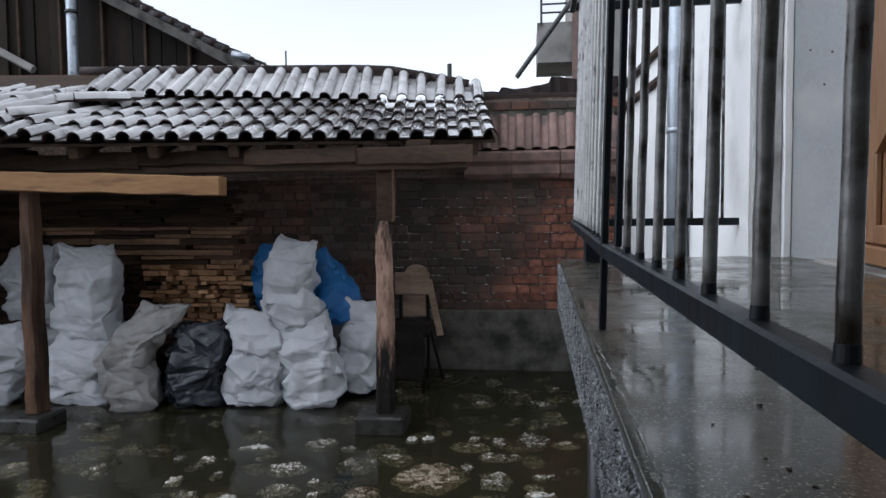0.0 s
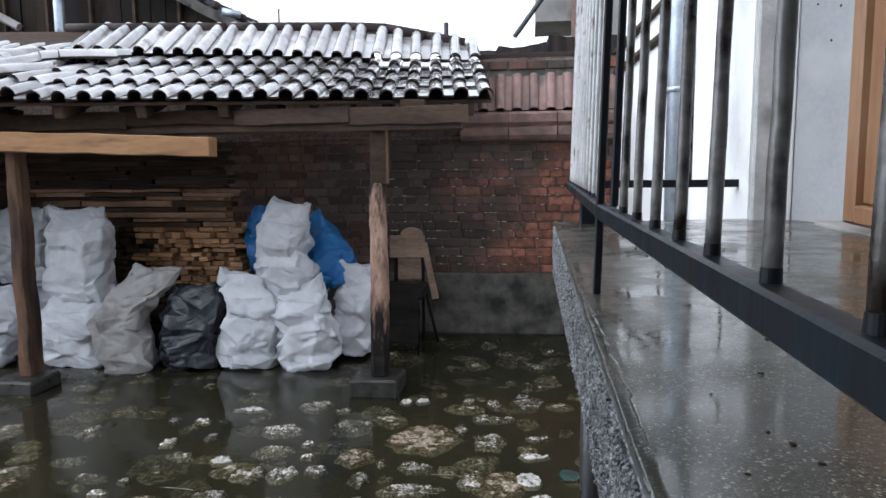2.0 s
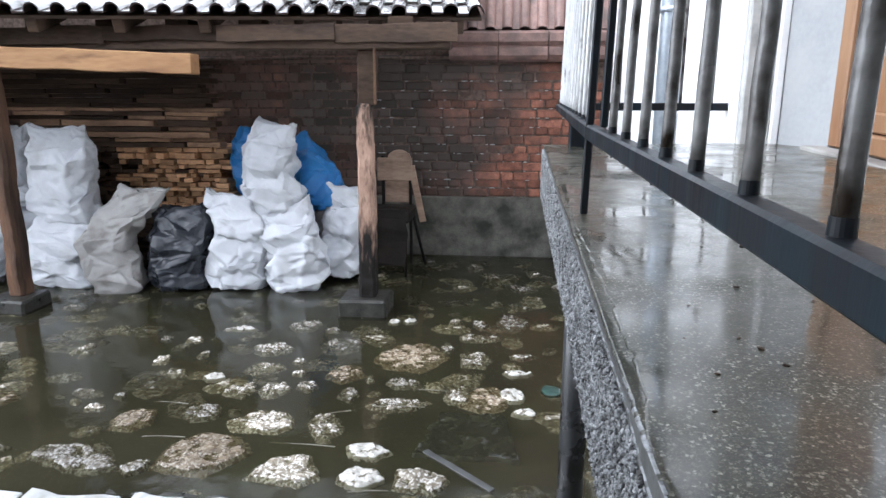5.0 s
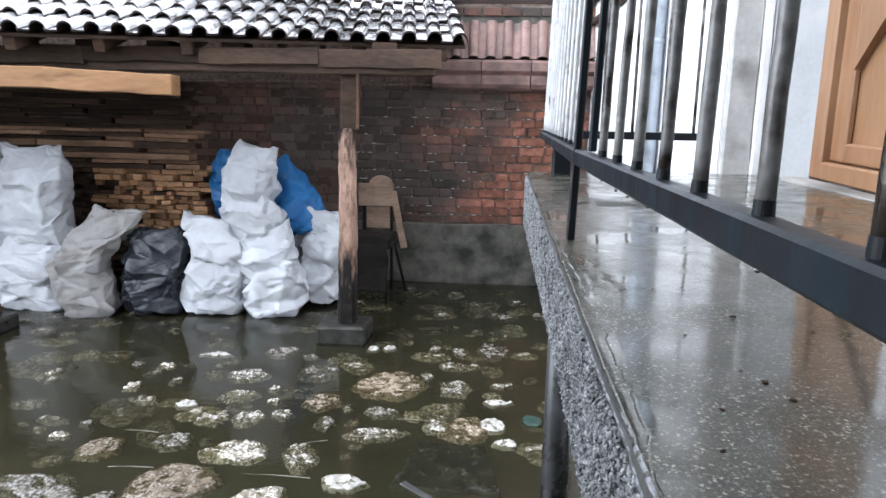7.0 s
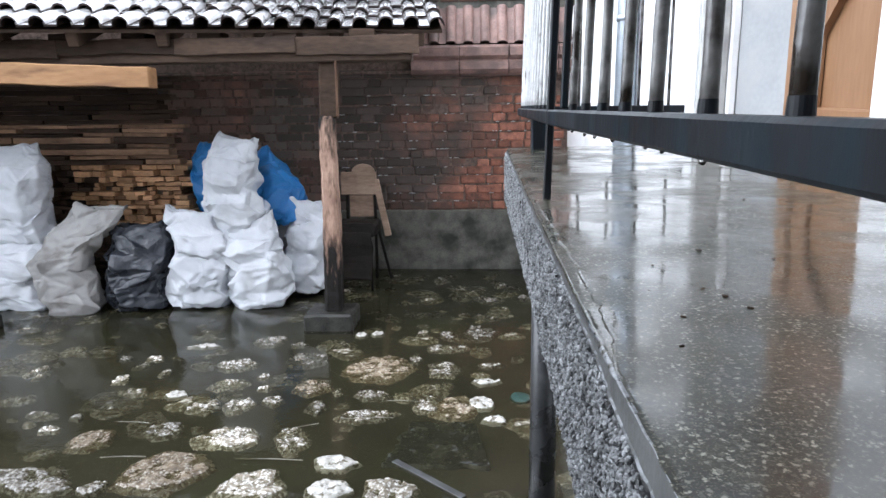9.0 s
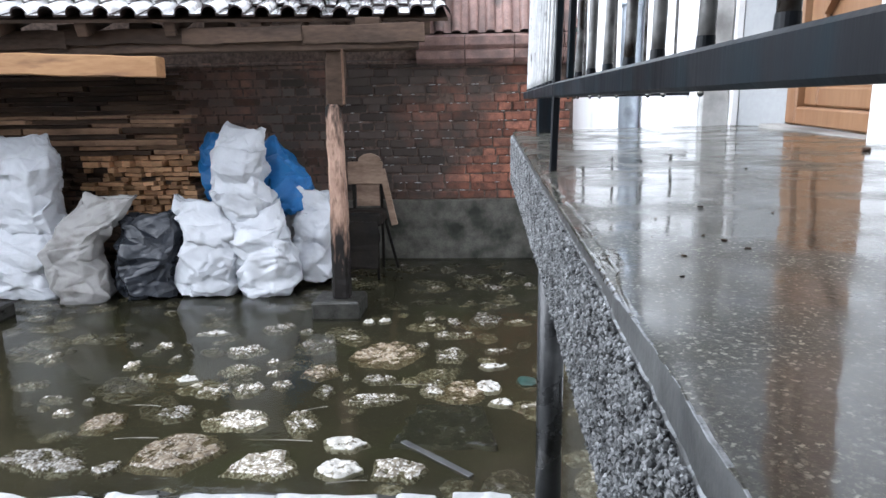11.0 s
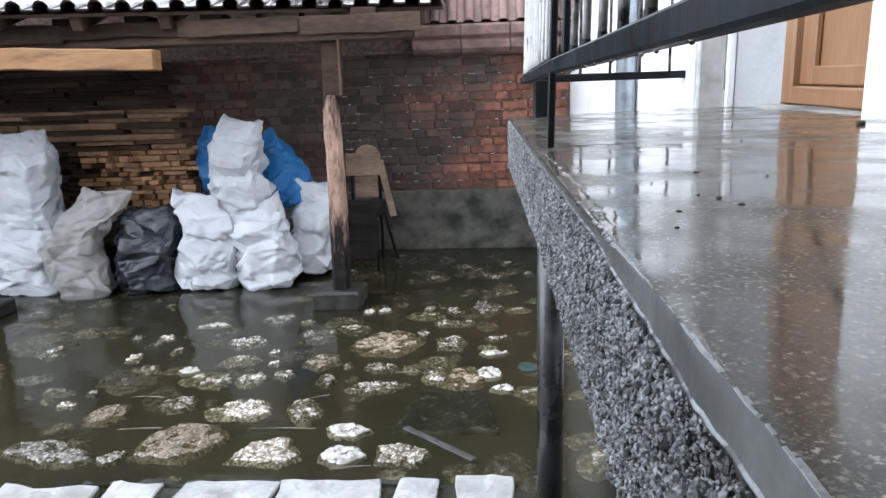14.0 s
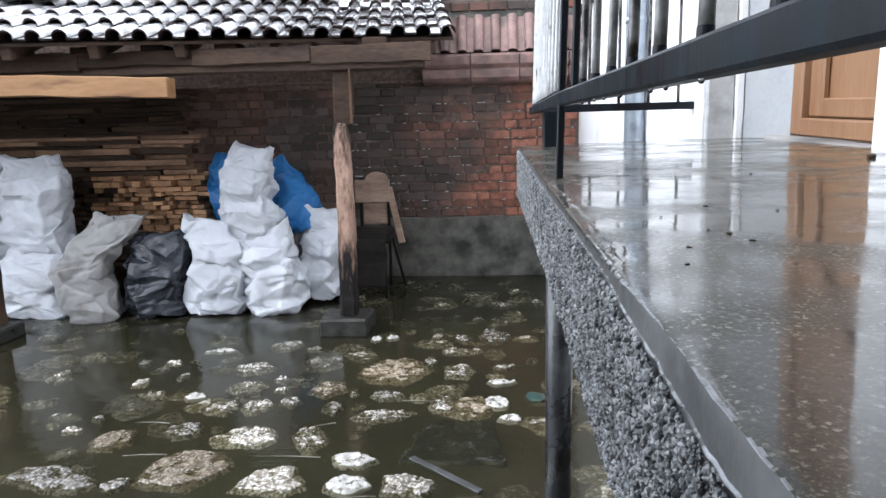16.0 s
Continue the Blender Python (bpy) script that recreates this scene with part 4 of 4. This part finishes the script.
    up = (LOW + A * rnd.uniform(0.5, 1.5) + Vector((0, 0, rnd.uniform(-0.08, 0.1)))).normalized()
    ob = new("loose_tile", tl if k % 2 else tm)
    ob.parent = roof
    ob.matrix_world = frame_at(p, (A - up * A.dot(up)).normalized(), up)
# roof boards under the tiles, rafters
for i in range(9):
    p = EAVE + U * (0.15 + i * 0.55)
    bm = board_bm(-0.035, 0.035, 0.05, 1.9, -0.13, -0.035, cuts=6, amount=0.008)
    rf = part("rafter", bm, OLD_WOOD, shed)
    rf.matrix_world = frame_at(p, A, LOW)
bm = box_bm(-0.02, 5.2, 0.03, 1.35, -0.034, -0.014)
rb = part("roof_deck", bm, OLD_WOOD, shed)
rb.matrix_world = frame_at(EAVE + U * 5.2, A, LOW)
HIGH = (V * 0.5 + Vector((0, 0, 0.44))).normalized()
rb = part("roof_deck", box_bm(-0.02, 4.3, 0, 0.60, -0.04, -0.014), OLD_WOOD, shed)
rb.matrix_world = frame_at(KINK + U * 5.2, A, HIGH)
part("left_wall", board_bm(-5.35, -5.25, 3.9, 6.28, -0.1, 2.3, cuts=8), OLD_WOOD, shed)
part("lath", board_bm(-0.995, -0.983, 4.40, 4.43, 1.45, 1.80, cuts=4, amount=0.003, bevel=0.002), POST_WOOD, shed, "pale split lath")

# ---- clay cornice and tiles on the yard wall ----
coping = empty("coping")
tagged(coping, "reddish clay cornice and ribbed tiles capping the yard wall", "coping", kind="structure")
for k in range(4):
    x0 = -0.66 + 0.44 * k
    prof = [(6.29, 1.815), (6.17, 1.83), (6.13, 1.865), (6.12, 1.93), (6.15, 1.95), (6.11, 1.98), (6.10, 2.05), (6.13, 2.075), (6.29, 2.09)]
    bm = bmesh.new()
    a = [bm.verts.new((x0, y, z)) for y, z in prof]
    b = [bm.verts.new((min(x0 + 0.432, 0.815), y, z)) for y, z in prof]
    for i in range(len(prof) - 1):
        bm.faces.new((a[i], a[i + 1], b[i + 1], b[i]))
    bm.faces.new(a)
    bm.faces.new(b[::-1])
    bmesh.ops.recalc_face_normals(bm, faces=bm.faces)
    part("cornice_piece", bm, CORNICE, coping)
rt = tile_mesh(0.36, "rib_tile", CORNICE, 0.152)
UPW = Vector((0, 0.35, 0.94)).normalized()
for k in range(10):
    ob = new("rib_tile", rt)
    ob.parent = coping
    ob.matrix_world = frame_at(Vector((-0.72 + 0.152 * k, 6.17, 2.08)), Vector((1, 0, 0)), UPW)
part("cap_wall", board_bm(-0.9, 0.82, 6.295, 6.6, 2.3, 2.56, cuts=20, amount=0.008, scale=8, bevel=0.006), PLINTH, coping)
for k in range(9):
    part("cap_brick", box_bm(-0.75 + k * 0.175, -0.75 + k * 0.175 + 0.163, 6.272, 6.31, 2.468, 2.545, bevel=0.006), BRICK, coping)
part("board", board_bm(-0.9, 0.82, 6.30, 6.5, 2.575, 2.62, cuts=8), SHEET, coping)
bm = bmesh.new()
rows = []
for k in range(60):
    x = -0.75 + k * 0.0265
    top = 2.73 + 0.04 * noise.noise(Vector((x * 3, 0, 0))) + (0.06 if x > 0.15 else -0.05 if x < -0.35 else 0)
    z = 0.012 * math.sin(k * 1.3)
    rows.append([bm.verts.new((x, 6.36 + z, 2.62)), bm.verts.new((x, 6.5 + z, top))])
for a, b in zip(rows, rows[1:]):
    bm.faces.new((a[0], b[0], b[1], a[1]))
bmesh.ops.solidify(bm, geom=bm.faces[:], thickness=0.006)
part("sheet", bm, SHEET, coping, "dark corrugated sheet")
part("ledge", board_bm(-6.0, 0.82, 6.24, 6.292, 1.842, 1.866, cuts=20, amount=0.006, bevel=0.004), MORTAR, yard_wall)

# ---- sacks ----
def sack_bms(w, d, h, seed, ears=0.85, lean=0.0):
    """A sack of stiff woven cloth over boxy contents: crisp flat facets, a waist, a gathered open mouth with ears. Body and mouth."""
    rnd = random.Random(seed * 13 + 1)
    rings, seg, neck = 9, 11, 7
    waist, wide = rnd.uniform(0.42, 0.58), rnd.uniform(0.07, 0.15)
    twist = rnd.uniform(-0.5, 0.5)
    grid = []
    for r in range(rings + 1):
        t = r / rings
        k = 1.0 - wide * max(0.0, 1 - abs(t - waist) / 0.13)
        if t < 0.15:
            k *= 0.84 + 0.16 * (t / 0.15) ** 0.6
        if t > 0.6:
            k *= 1.0 - (1 - ears) * ((t - 0.6) / 0.4) ** 1.3
        shift = 0.03 * math.sin(t * 6.5 + seed * 1.3)
        row = []
        for s in range(seg):
            a = 2 * math.pi * (s + (rnd.uniform(-0.36, 0.36) if 0 < r < rings else 0) + twist * t) / seg
            tt = t + (rnd.uniform(-0.4, 0.4) / rings if 0 < r < rings else 0)
            ca, sa = math.cos(a), math.sin(a)
            kk = k * (1 + (rnd.uniform(-0.2, 0.1) if t < 0.85 else rnd.uniform(-0.1, 0.08)))
            flat = 1.0 if t < 0.62 else 1.0 - 0.75 * ((t - 0.62) / 0.38)
            v = Vector((math.copysign(abs(ca) ** 0.66, ca) * kk * w / 2, math.copysign(abs(sa) ** 0.66, sa) * kk * flat * d / 2, tt * h))
            if t > 0.9:
                v.z += h * 0.07 * max(0.0, ca * (1 if seed % 2 else -1)) ** 2 + rnd.uniform(-0.022, 0.016)
            if r == 0:
                v.z += rnd.uniform(0.0, 0.03)
            v.x += lean * max(0.0, t - 0.45) ** 1.5 * 2.4 + shift
            row.append(v)
        grid.append(row)
    low = min(v.z for v in grid[0])
    flip = [[rnd.random() < 0.5 for s in range(seg)] for r in range(rings)]
    out_bms = []
    for first, last in ((0, neck), (neck, rings)):
        bm = bmesh.new()
        vs = [[bm.verts.new(v - Vector((0, 0, low))) for v in row] for row in grid[first:last + 1]]
        for n, (a, q) in enumerate(zip(vs, vs[1:])):
            for s in range(seg):
                e, f, g, o = a[s], a[(s + 1) % seg], q[(s + 1) % seg], q[s]
                for tri in (((e, f, g), (e, g, o)) if flip[first + n][s] else ((e, f, o), (f, g, o))):
                    bm.faces.new(tri)
        if first == 0:
            bm.faces.new(vs[0][::-1])
        else:
            top = vs[-1]
            mid = sum((v.co for v in top), Vector()) / seg - Vector((0, 0, 0.07))
            m = bm.verts.new(mid)
            for s in range(seg):
                bm.faces.new((top[s], top[(s + 1) % seg], m))
        bmesh.ops.triangulate(bm, faces=bm.faces)
        bmesh.ops.subdivide_edges(bm, edges=bm.edges, cuts=7, use_grid_fill=True)
        bm.normal_update()
        for v in bm.verts:
            if v.is_boundary:
                continue
            q = v.co + Vector((seed * 3.3, 0, seed * 1.1))
            bend = noise.noise(q * 5) * 0.11
            fold = Vector((q.x * 4 + bend * 9, q.y * 4, (q.z + bend + 0.25 * noise.noise(q * 2.2)) * 15))
            crease = 1 - 2.2 * abs(noise.noise(fold))
            calm = max(0.0, min(1.0, 0.5 + 1.6 * noise.noise(q * 3.1 + Vector((0, 7, 0)))))
            for size, deep in ((6.5, 0.1), (13, 0.05)):
                near, cell = noise.voronoi(q * size)
                h = cell[0] * 7.3
                v.co += v.normal * deep * (q - cell[0] / size).dot(Vector((math.sin(h.x), math.sin(h.y + 1), 1.4 * math.sin(h.z + 2))))
            v.co += v.normal * ((0.007 * crease + 0.004 * (1 - 2 * abs(noise.noise(fold * 2.3)))) * (0.25 + 0.75 * calm) - 0.004)
        out_bms.append(bm)
    return out_bms


def sack(x, y, z, w, d, h, seed, material=None, label="", tilt=(0, 0, 0), cat="sack", name="sack", **k):
    body, mouth = sack_bms(w, d, h, seed, **k)
    ob = empty(name, pose(x, y, z, *tilt))
    for bm, piece in ((body, "body"), (mouth, "mouth")):
        part(piece, bm, material or SACK, ob, smooth=True)
    tagged(ob, label or "stuffed white woven plastic sack standing under the shed", cat, "sacks under the shed")
    return ob


TOPPED = "stuffed white woven plastic sack stacked on another sack"
sack(-3.70, 4.97, -0.01, 0.60, 0.44, 0.60, 1, tilt=(0, 5, 4), ears=0.8)
sack(-3.65, 5.04, 0.50, 0.56, 0.42, 0.76, 2, tilt=(4, -2, -6), label=TOPPED, ears=0.95)
sack(-4.46, 4.85, -0.01, 0.54, 0.42, 0.66, 3, tilt=(0, 8, 10), ears=0.8)
sack(-4.28, 5.35, 0.0, 0.56, 0.40, 0.66, 4, ears=0.9)
sack(-4.40, 5.32, 0.60, 0.56, 0.40, 0.66, 5, tilt=(3, 4, 0), label=TOPPED, ears=0.8)
sack(-3.20, 4.84, -0.04, 0.44, 0.36, 0.82, 6, SACK_GREY, "soiled beige sack with flopped open mouth", lean=0.3, tilt=(0, -3, 10), ears=0.85)
sack(-2.70, 4.98, -0.02, 0.50, 0.42, 0.66, 7, BAG_BLACK, "black plastic bag stuffed full beside white sacks", ears=0.9, lean=-0.03)
sack(-2.24, 5.02, -0.01, 0.50, 0.42, 0.76, 8, ears=0.72, lean=-0.05, tilt=(0, 0, 0))
sack(-1.78, 5.06, -0.01, 0.52, 0.42, 0.70, 9, ears=0.84, tilt=(0, -6, 0))
sack(-2.0, 5.14, 0.58, 0.46, 0.38, 0.73, 10, tilt=(3, 3, 0), label=TOPPED, ears=0.74, lean=0.03)
sack(-1.80, 5.74, 0.0, 0.38, 0.38, 0.68, 11, SACK_GREY, "soiled grey sack behind white sacks")
sack(-1.49, 5.36, 0.03, 0.37, 0.34, 0.75, 12, ears=0.8, tilt=(0, 2, 0))
sack(-2.35, 5.66, 0.0, 0.5, 0.42, 0.66, 13, SACK_GREY, "soiled grey sack behind white sacks")
sack(-2.28, 5.6, 0.62, 0.40, 0.36, 0.64, 15, BAG_BLUE, "blue plastic bag bulging behind white sacks", name="plastic_bag", cat="bag", ears=0.85)
sack(-1.63, 5.46, 0.59, 0.40, 0.38, 0.65, 14, BAG_BLUE, "blue plastic bag slumped over the sacks", tilt=(0, -25, 0), name="plastic_bag", cat="bag", ears=0.7)

# ---- lumber stack ----
stack = empty("lumber_stack")
tagged(stack, "stack of rough-sawn boards and slats under the shed", "lumber")
rnd = random.Random(3)
z = 0.0
while z < 1.06:
    h = rnd.choice((0.032, 0.038, 0.045, 0.054))
    x = -3.92 + rnd.uniform(-0.08, 0.06)
    while x < -2.54:
        w = rnd.uniform(0.05, 0.15)
        y0 = 5.5 + rnd.uniform(-0.07, 0.07)
        if rnd.random() < 0.05:
            x += w * 0.5
            continue
        bm = box_bm(x, x + w - rnd.uniform(0.004, 0.012), y0, 6.2, z, z + h - rnd.uniform(0.002, 0.008), bevel=0.004)
        bmesh.ops.rotate(bm, cent=(x, y0, z), matrix=Matrix.Rotation(radians(rnd.uniform(-4, 4)), 3, "Y"), verts=bm.verts)
        # low and left board ends take the dark copy: shade put into colour
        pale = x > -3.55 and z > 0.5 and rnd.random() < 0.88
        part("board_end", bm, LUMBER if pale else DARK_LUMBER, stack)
        x += w
    z += h
while z < 1.40:
    h = rnd.uniform(0.032, 0.06)
    x = -4.4 + rnd.uniform(-0.2, 0.1)
    end = -2.5 + rnd.uniform(-0.16, 0.06)
    while x < end - 0.12:
        w = rnd.uniform(0.35, 1.2)
        y0 = 5.47 + rnd.uniform(-0.06, 0.06)
        bm = board_bm(x, min(x + w, end) - 0.012, y0, y0 + 0.14, z, z + h - rnd.uniform(0.003, 0.009), cuts=5, amount=0.009, scale=4, seed=x, bevel=0.003)
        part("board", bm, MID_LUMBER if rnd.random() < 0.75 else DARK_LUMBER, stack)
        x += w
    z += h
while z < 1.72:
    h = rnd.uniform(0.03, 0.05)
    x = -5.0 + rnd.uniform(-0.1, 0.1)
    while x < -2.75:
        w = rnd.uniform(0.5, 1.3)
        y0 = 5.5 + rnd.uniform(-0.05, 0.05)
        bm = board_bm(x, min(x + w, -2.62 + rnd.uniform(-0.12, 0.1)) - 0.02, y0, y0 + 0.14, z, z + h - 0.004, cuts=5, amount=0.008, scale=4, seed=x, bevel=0.003)
        # top boards all dark, the shed's gloom in their colour
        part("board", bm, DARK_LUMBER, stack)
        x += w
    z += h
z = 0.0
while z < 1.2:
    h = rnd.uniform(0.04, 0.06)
    # left fill in the dark copy too, as painted shade
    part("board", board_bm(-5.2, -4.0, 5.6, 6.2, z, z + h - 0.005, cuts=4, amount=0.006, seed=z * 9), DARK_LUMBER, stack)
    z += h

# ---- old chair behind the post ----
CHAIR_WOOD = surface("worn_chair_wood", (0.16, 0.1, 0.07), (0.42, 0.3, 0.22), 9, (0.5, 0.8), 0.6, 60, stretch=(0.3, 1, 1), spec=0.2)
chair = empty("chair")
tagged(chair, "old wooden chair with boards, against the brick wall", "chair")
part("back_board", board_bm(-1.28, -0.965, 5.86, 5.885, 0.775, 0.977, cuts=4, amount=0.005), CHAIR_WOOD, chair)
bm = bmesh.new()
arc = [(0.105 * math.cos(a), 0.075 * math.sin(a)) for a in [math.pi * k / 12 for k in range(13)]]
front = [bm.verts.new((-1.08 + u, 5.865, 0.972 + v)) for u, v in arc]
back = [bm.verts.new((v.co.x, 5.885, v.co.z)) for v in front]
bm.faces.new(front[::-1])
bm.faces.new(back)
for k in range(13):
    bm.faces.new((front[k], front[(k + 1) % 13], back[(k + 1) % 13], back[k]))
part("back_top", bm, CHAIR_WOOD, chair)
for x in (-1.235, -0.985):
    part("back_post", board_bm(x - 0.013, x + 0.013, 5.89, 5.92, 0.0, 0.99, cuts=5, amount=0.004), TAR, chair)
    part("leg", tube_bm((x, 5.52, 0.5), (x + (0.02 if x > -1.1 else -0.02), 5.46, -0.01), 0.013, seg=8), TAR, chair, smooth=True)
part("back_panel", board_bm(-1.215, -1.0, 5.90, 5.915, 0.57, 0.772, cuts=3, amount=0.004), CHAIR_WOOD, chair)
part("seat", board_bm(-1.30, -0.93, 5.48, 5.85, 0.45, 0.565, cuts=4, amount=0.008, bevel=0.02), TAR, chair, "black seat pad")
part("drape", board_bm(-1.30, -0.96, 5.465, 5.485, 0.08, 0.5, cuts=8, amount=0.025, scale=8), TAR, chair, "black cloth hanging from the seat")
part("side_stay", tube_bm((-0.945, 5.8, 0.47), (-0.84, 5.8, 0.02), 0.014, seg=8), TAR, chair, smooth=True)
pl = part("plank", board_bm(-0.03, 0.03, -0.012, 0.012, 0, 0.52, cuts=5, amount=0.004), CHAIR_WOOD, chair)
pl.matrix_world = pose(-0.868, 5.87, 0.40, 0, -11.5, 0)

# ---- dark house behind ----
barn = empty("barn")
tagged(barn, "tall dark timber barn with sagging tiled eave", "barn")
rnd = random.Random(8)
SAG = [(-9.6, 6.50), (-6.6, 5.04), (-5.88, 4.67), (-5.09, 4.26), (-4.48, 3.93), (-4.1, 3.75), (-3.55, 3.47)]


def eave_z(x):
    for (xa, za), (xb, zb) in zip(SAG, SAG[1:]):
        if x <= xb:
            return za + (zb - za) * (x - xa) / (xb - xa)
    return SAG[-1][1]


for k in range(25):
    x = -9.4 + 0.23 * k
    bm = box_bm(x, x + 0.22, 9.4 + rnd.uniform(-0.02, 0.03), 9.5, 0, 1)
    for v in bm.verts:
        if v.co.z > 0.5:
            v.co.z = eave_z(v.co.x) - 0.05
    part("board", bm, DARKHOUSE, barn)
    if k % 3 == 0:
        bm = box_bm(x + 0.2, x + 0.24, 9.34, 9.40, 0, eave_z(x + 0.22) - 0.06)
        part("batten", bm, OLD_WOOD, barn)
for (xa, za), (xb, zb) in zip(SAG, SAG[1:]):
    part("eave_board", tube_bm((xa - 0.02, 9.2, za), (xb + 0.02, 9.2, zb), 0.055, seg=8), STEEL, barn, "grey eave gutter", smooth=True)
    bm = box_bm(0, 1, 9.1, 9.36, -0.17, -0.02)
    for v in bm.verts:
        f = v.co.x
        v.co.x, v.co.z = xa + (xb - xa) * f, za + (zb - za) * f + v.co.z
    part("verge_board", bm, VERGE, barn, "weathered grey verge board")
    n = max(2, round((xb - xa) / 0.2))
    for k in range(n):
        x = xa + (xb - xa) * (k + 0.5) / n
        z = za + (zb - za) * (k + 0.5) / n + 0.08
        bm = tube_bm((x, 9.12, z - 0.045), (x + 0.02, 9.6, z - 0.01), 0.05, seg=8)
        part("eave_tile", bm, SHEET, barn, smooth=True)
part("downpipe", tube_bm((-6.69, 9.05, 2), (-6.69, 9.05, 5.5), 0.072, seg=14), ZINC, barn, "pale zinc downpipe", smooth=True)
part("collar", tube_bm((-6.69, 9.05, 4.5), (-6.69, 9.05, 4.55), 0.09, seg=14), STEEL, barn, smooth=True)
part("brace", tube_bm((-8.2, 9.2, 4.15), (-7.45, 9.2, 3.75), 0.06, seg=6), CONCRETE, barn, "pale diagonal brace")
part("spout", tube_bm((-4.25, 9.1, 3.83), (-4.0, 9.1, 3.77), 0.05, seg=10), ZINC, barn, "zinc spout end", smooth=True)
low_wall = part("plank_screen", board_bm(-6.2, -4.2, 6.9, 6.98, 0, 2.92, cuts=6), DARK_LUMBER)
tagged(low_wall, "dark plank screen behind the tiled shed", "screen")
ant = part("antenna", tube_bm((-5.27, 14, 0), (-5.27, 14, 5.12), 0.02, seg=6), STEEL)
tagged(ant, "thin roof antenna mast against the sky", "antenna")
flue = part("flue", tube_bm((-1.67, 14, 0), (-1.67, 14, 4.7), 0.05, seg=8), STEEL)
tagged(flue, "short metal flue pipe behind the roof", "flue")

# ---- far concrete building ----
tower = empty("building")
tagged(tower, "unfinished concrete building with a railed balcony", "building")
part("wall", box_bm(1.0, 6, 14.0, 18, 0, 8), CONCRETE, tower)
part("balcony", box_bm(0.17, 1.0, 13.6, 15, 4.56, 5.36), CONCRETE, tower)
part("post", box_bm(0.86, 0.96, 13.5, 13.6, 0, 7), CORNICE, tower, "brick-red corner post")
for z in (5.55, 5.72):
    part("rail", tube_bm((0.24, 13.6, z), (0.95, 13.6, z), 0.02), STEEL, tower)
part("rail_post", tube_bm((0.25, 13.6, 5.3), (0.25, 13.6, 6.2), 0.025), STEEL, tower)
part("pole", tube_bm((-0.25, 13.2, 4.2), (0.95, 13.2, 5.8), 0.05), STEEL, tower)

# ---- bricks of the yard wall ----
BH = 0.0735
kinds = []
for L in (0.235, 0.113):
    for s in range(3):
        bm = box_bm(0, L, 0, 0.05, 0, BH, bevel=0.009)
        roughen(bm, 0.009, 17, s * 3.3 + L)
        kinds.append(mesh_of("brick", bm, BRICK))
rnd = random.Random(2)
jv, jf = [], []
count = 0
for r in range(16):
    z = 0.583 + r * 0.082 + 0.004 * math.sin(r * 2.1)
    x = -5.6 + rnd.uniform(0, 0.12)
    while x < 0.80:
        pick = (0 if rnd.random() < 0.45 else 1)
        L = (0.235, 0.113)[pick]
        if x + L > 0.815:
            break
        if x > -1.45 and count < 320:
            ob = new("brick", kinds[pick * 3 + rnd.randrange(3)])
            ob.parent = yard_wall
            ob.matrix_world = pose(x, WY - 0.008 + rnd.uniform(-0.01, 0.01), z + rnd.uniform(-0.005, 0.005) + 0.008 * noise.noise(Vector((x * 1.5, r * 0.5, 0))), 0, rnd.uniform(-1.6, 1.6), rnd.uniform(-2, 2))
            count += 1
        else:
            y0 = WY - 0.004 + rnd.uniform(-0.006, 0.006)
            b0 = len(jv)
            e = 0.005
            jv += [(x, y0 + 0.04, z), (x + L, y0 + 0.04, z), (x + L, y0 + 0.04, z + BH), (x, y0 + 0.04, z + BH),
                   (x + e, y0, z + e), (x + L - e, y0, z + e), (x + L - e, y0, z + BH - e), (x + e, y0, z + BH - e)]
            jf += [[b0 + i for i in f] for f in ((4, 5, 6, 7), (0, 1, 5, 4), (1, 2, 6, 5), (2, 3, 7, 6), (3, 0, 4, 7))]
        x += L + rnd.uniform(0.006, 0.016)
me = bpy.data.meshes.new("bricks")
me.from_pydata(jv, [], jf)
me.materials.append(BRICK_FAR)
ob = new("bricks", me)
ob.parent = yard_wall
tagged(ob, "bricks toned sooty grey-brown in the shade of the shed", kind="stuff")

cv, cf = [], []
for k in range(170):
    x, r = rnd.uniform(-1.5, 0.75), rnd.randrange(1, 14)
    p = Vector((x, WY - 0.012, 0.583 + r * 0.082 + 0.004 * math.sin(r * 2.1) - 0.004))
    L, base = rnd.uniform(0.006, 0.03), len(cv)
    cv += [p + Vector((v.x * L, v.y * 0.008, v.z * 0.0045)) for v in iv]
    cf += [[base + i for i in f] for f in iff]
me = bpy.data.meshes.new("mortar_crumbs")
me.from_pydata(cv, [], cf)
me.materials.append(PILASTER)
ob = new("mortar_crumbs", me)
ob.parent = yard_wall
tagged(ob, "pale crumbs of mortar in the joints", kind="stuff")

# ---- debris on the terrace ----
SCRAPS = ((0.159, 0.854, 0.005), (0.11, 0.695, 0.0035), (0.121, 0.67, 0.005), (0.067, 0.615, 0.0035), (0.046, 0.55, 0.003), (0.36, 1.231, 0.0055), (0.224, 0.807, 0.003),
          (0.70, 1.474, 0.012), (0.088, 0.788, 0.003), (0.06, 0.694, 0.002), (0.129, 0.635, 0.004))
for k, (x, y, s) in enumerate(SCRAPS):
    ob = part("leaf_scrap", stone_bm(s * 1.4, s * 0.8, s * (0.13 if s < 0.01 else 0.45), k + 30, rough=s * 0.16), DARK_LUMBER, smooth=True)
    ob.matrix_world = pose(x, y, slab_z(x, y) + s * 0.2, 0, 0, k * 50)
    tagged(ob, "small wet brown leaf scrap on the terrace", "leaf", "leaf scraps on the terrace")
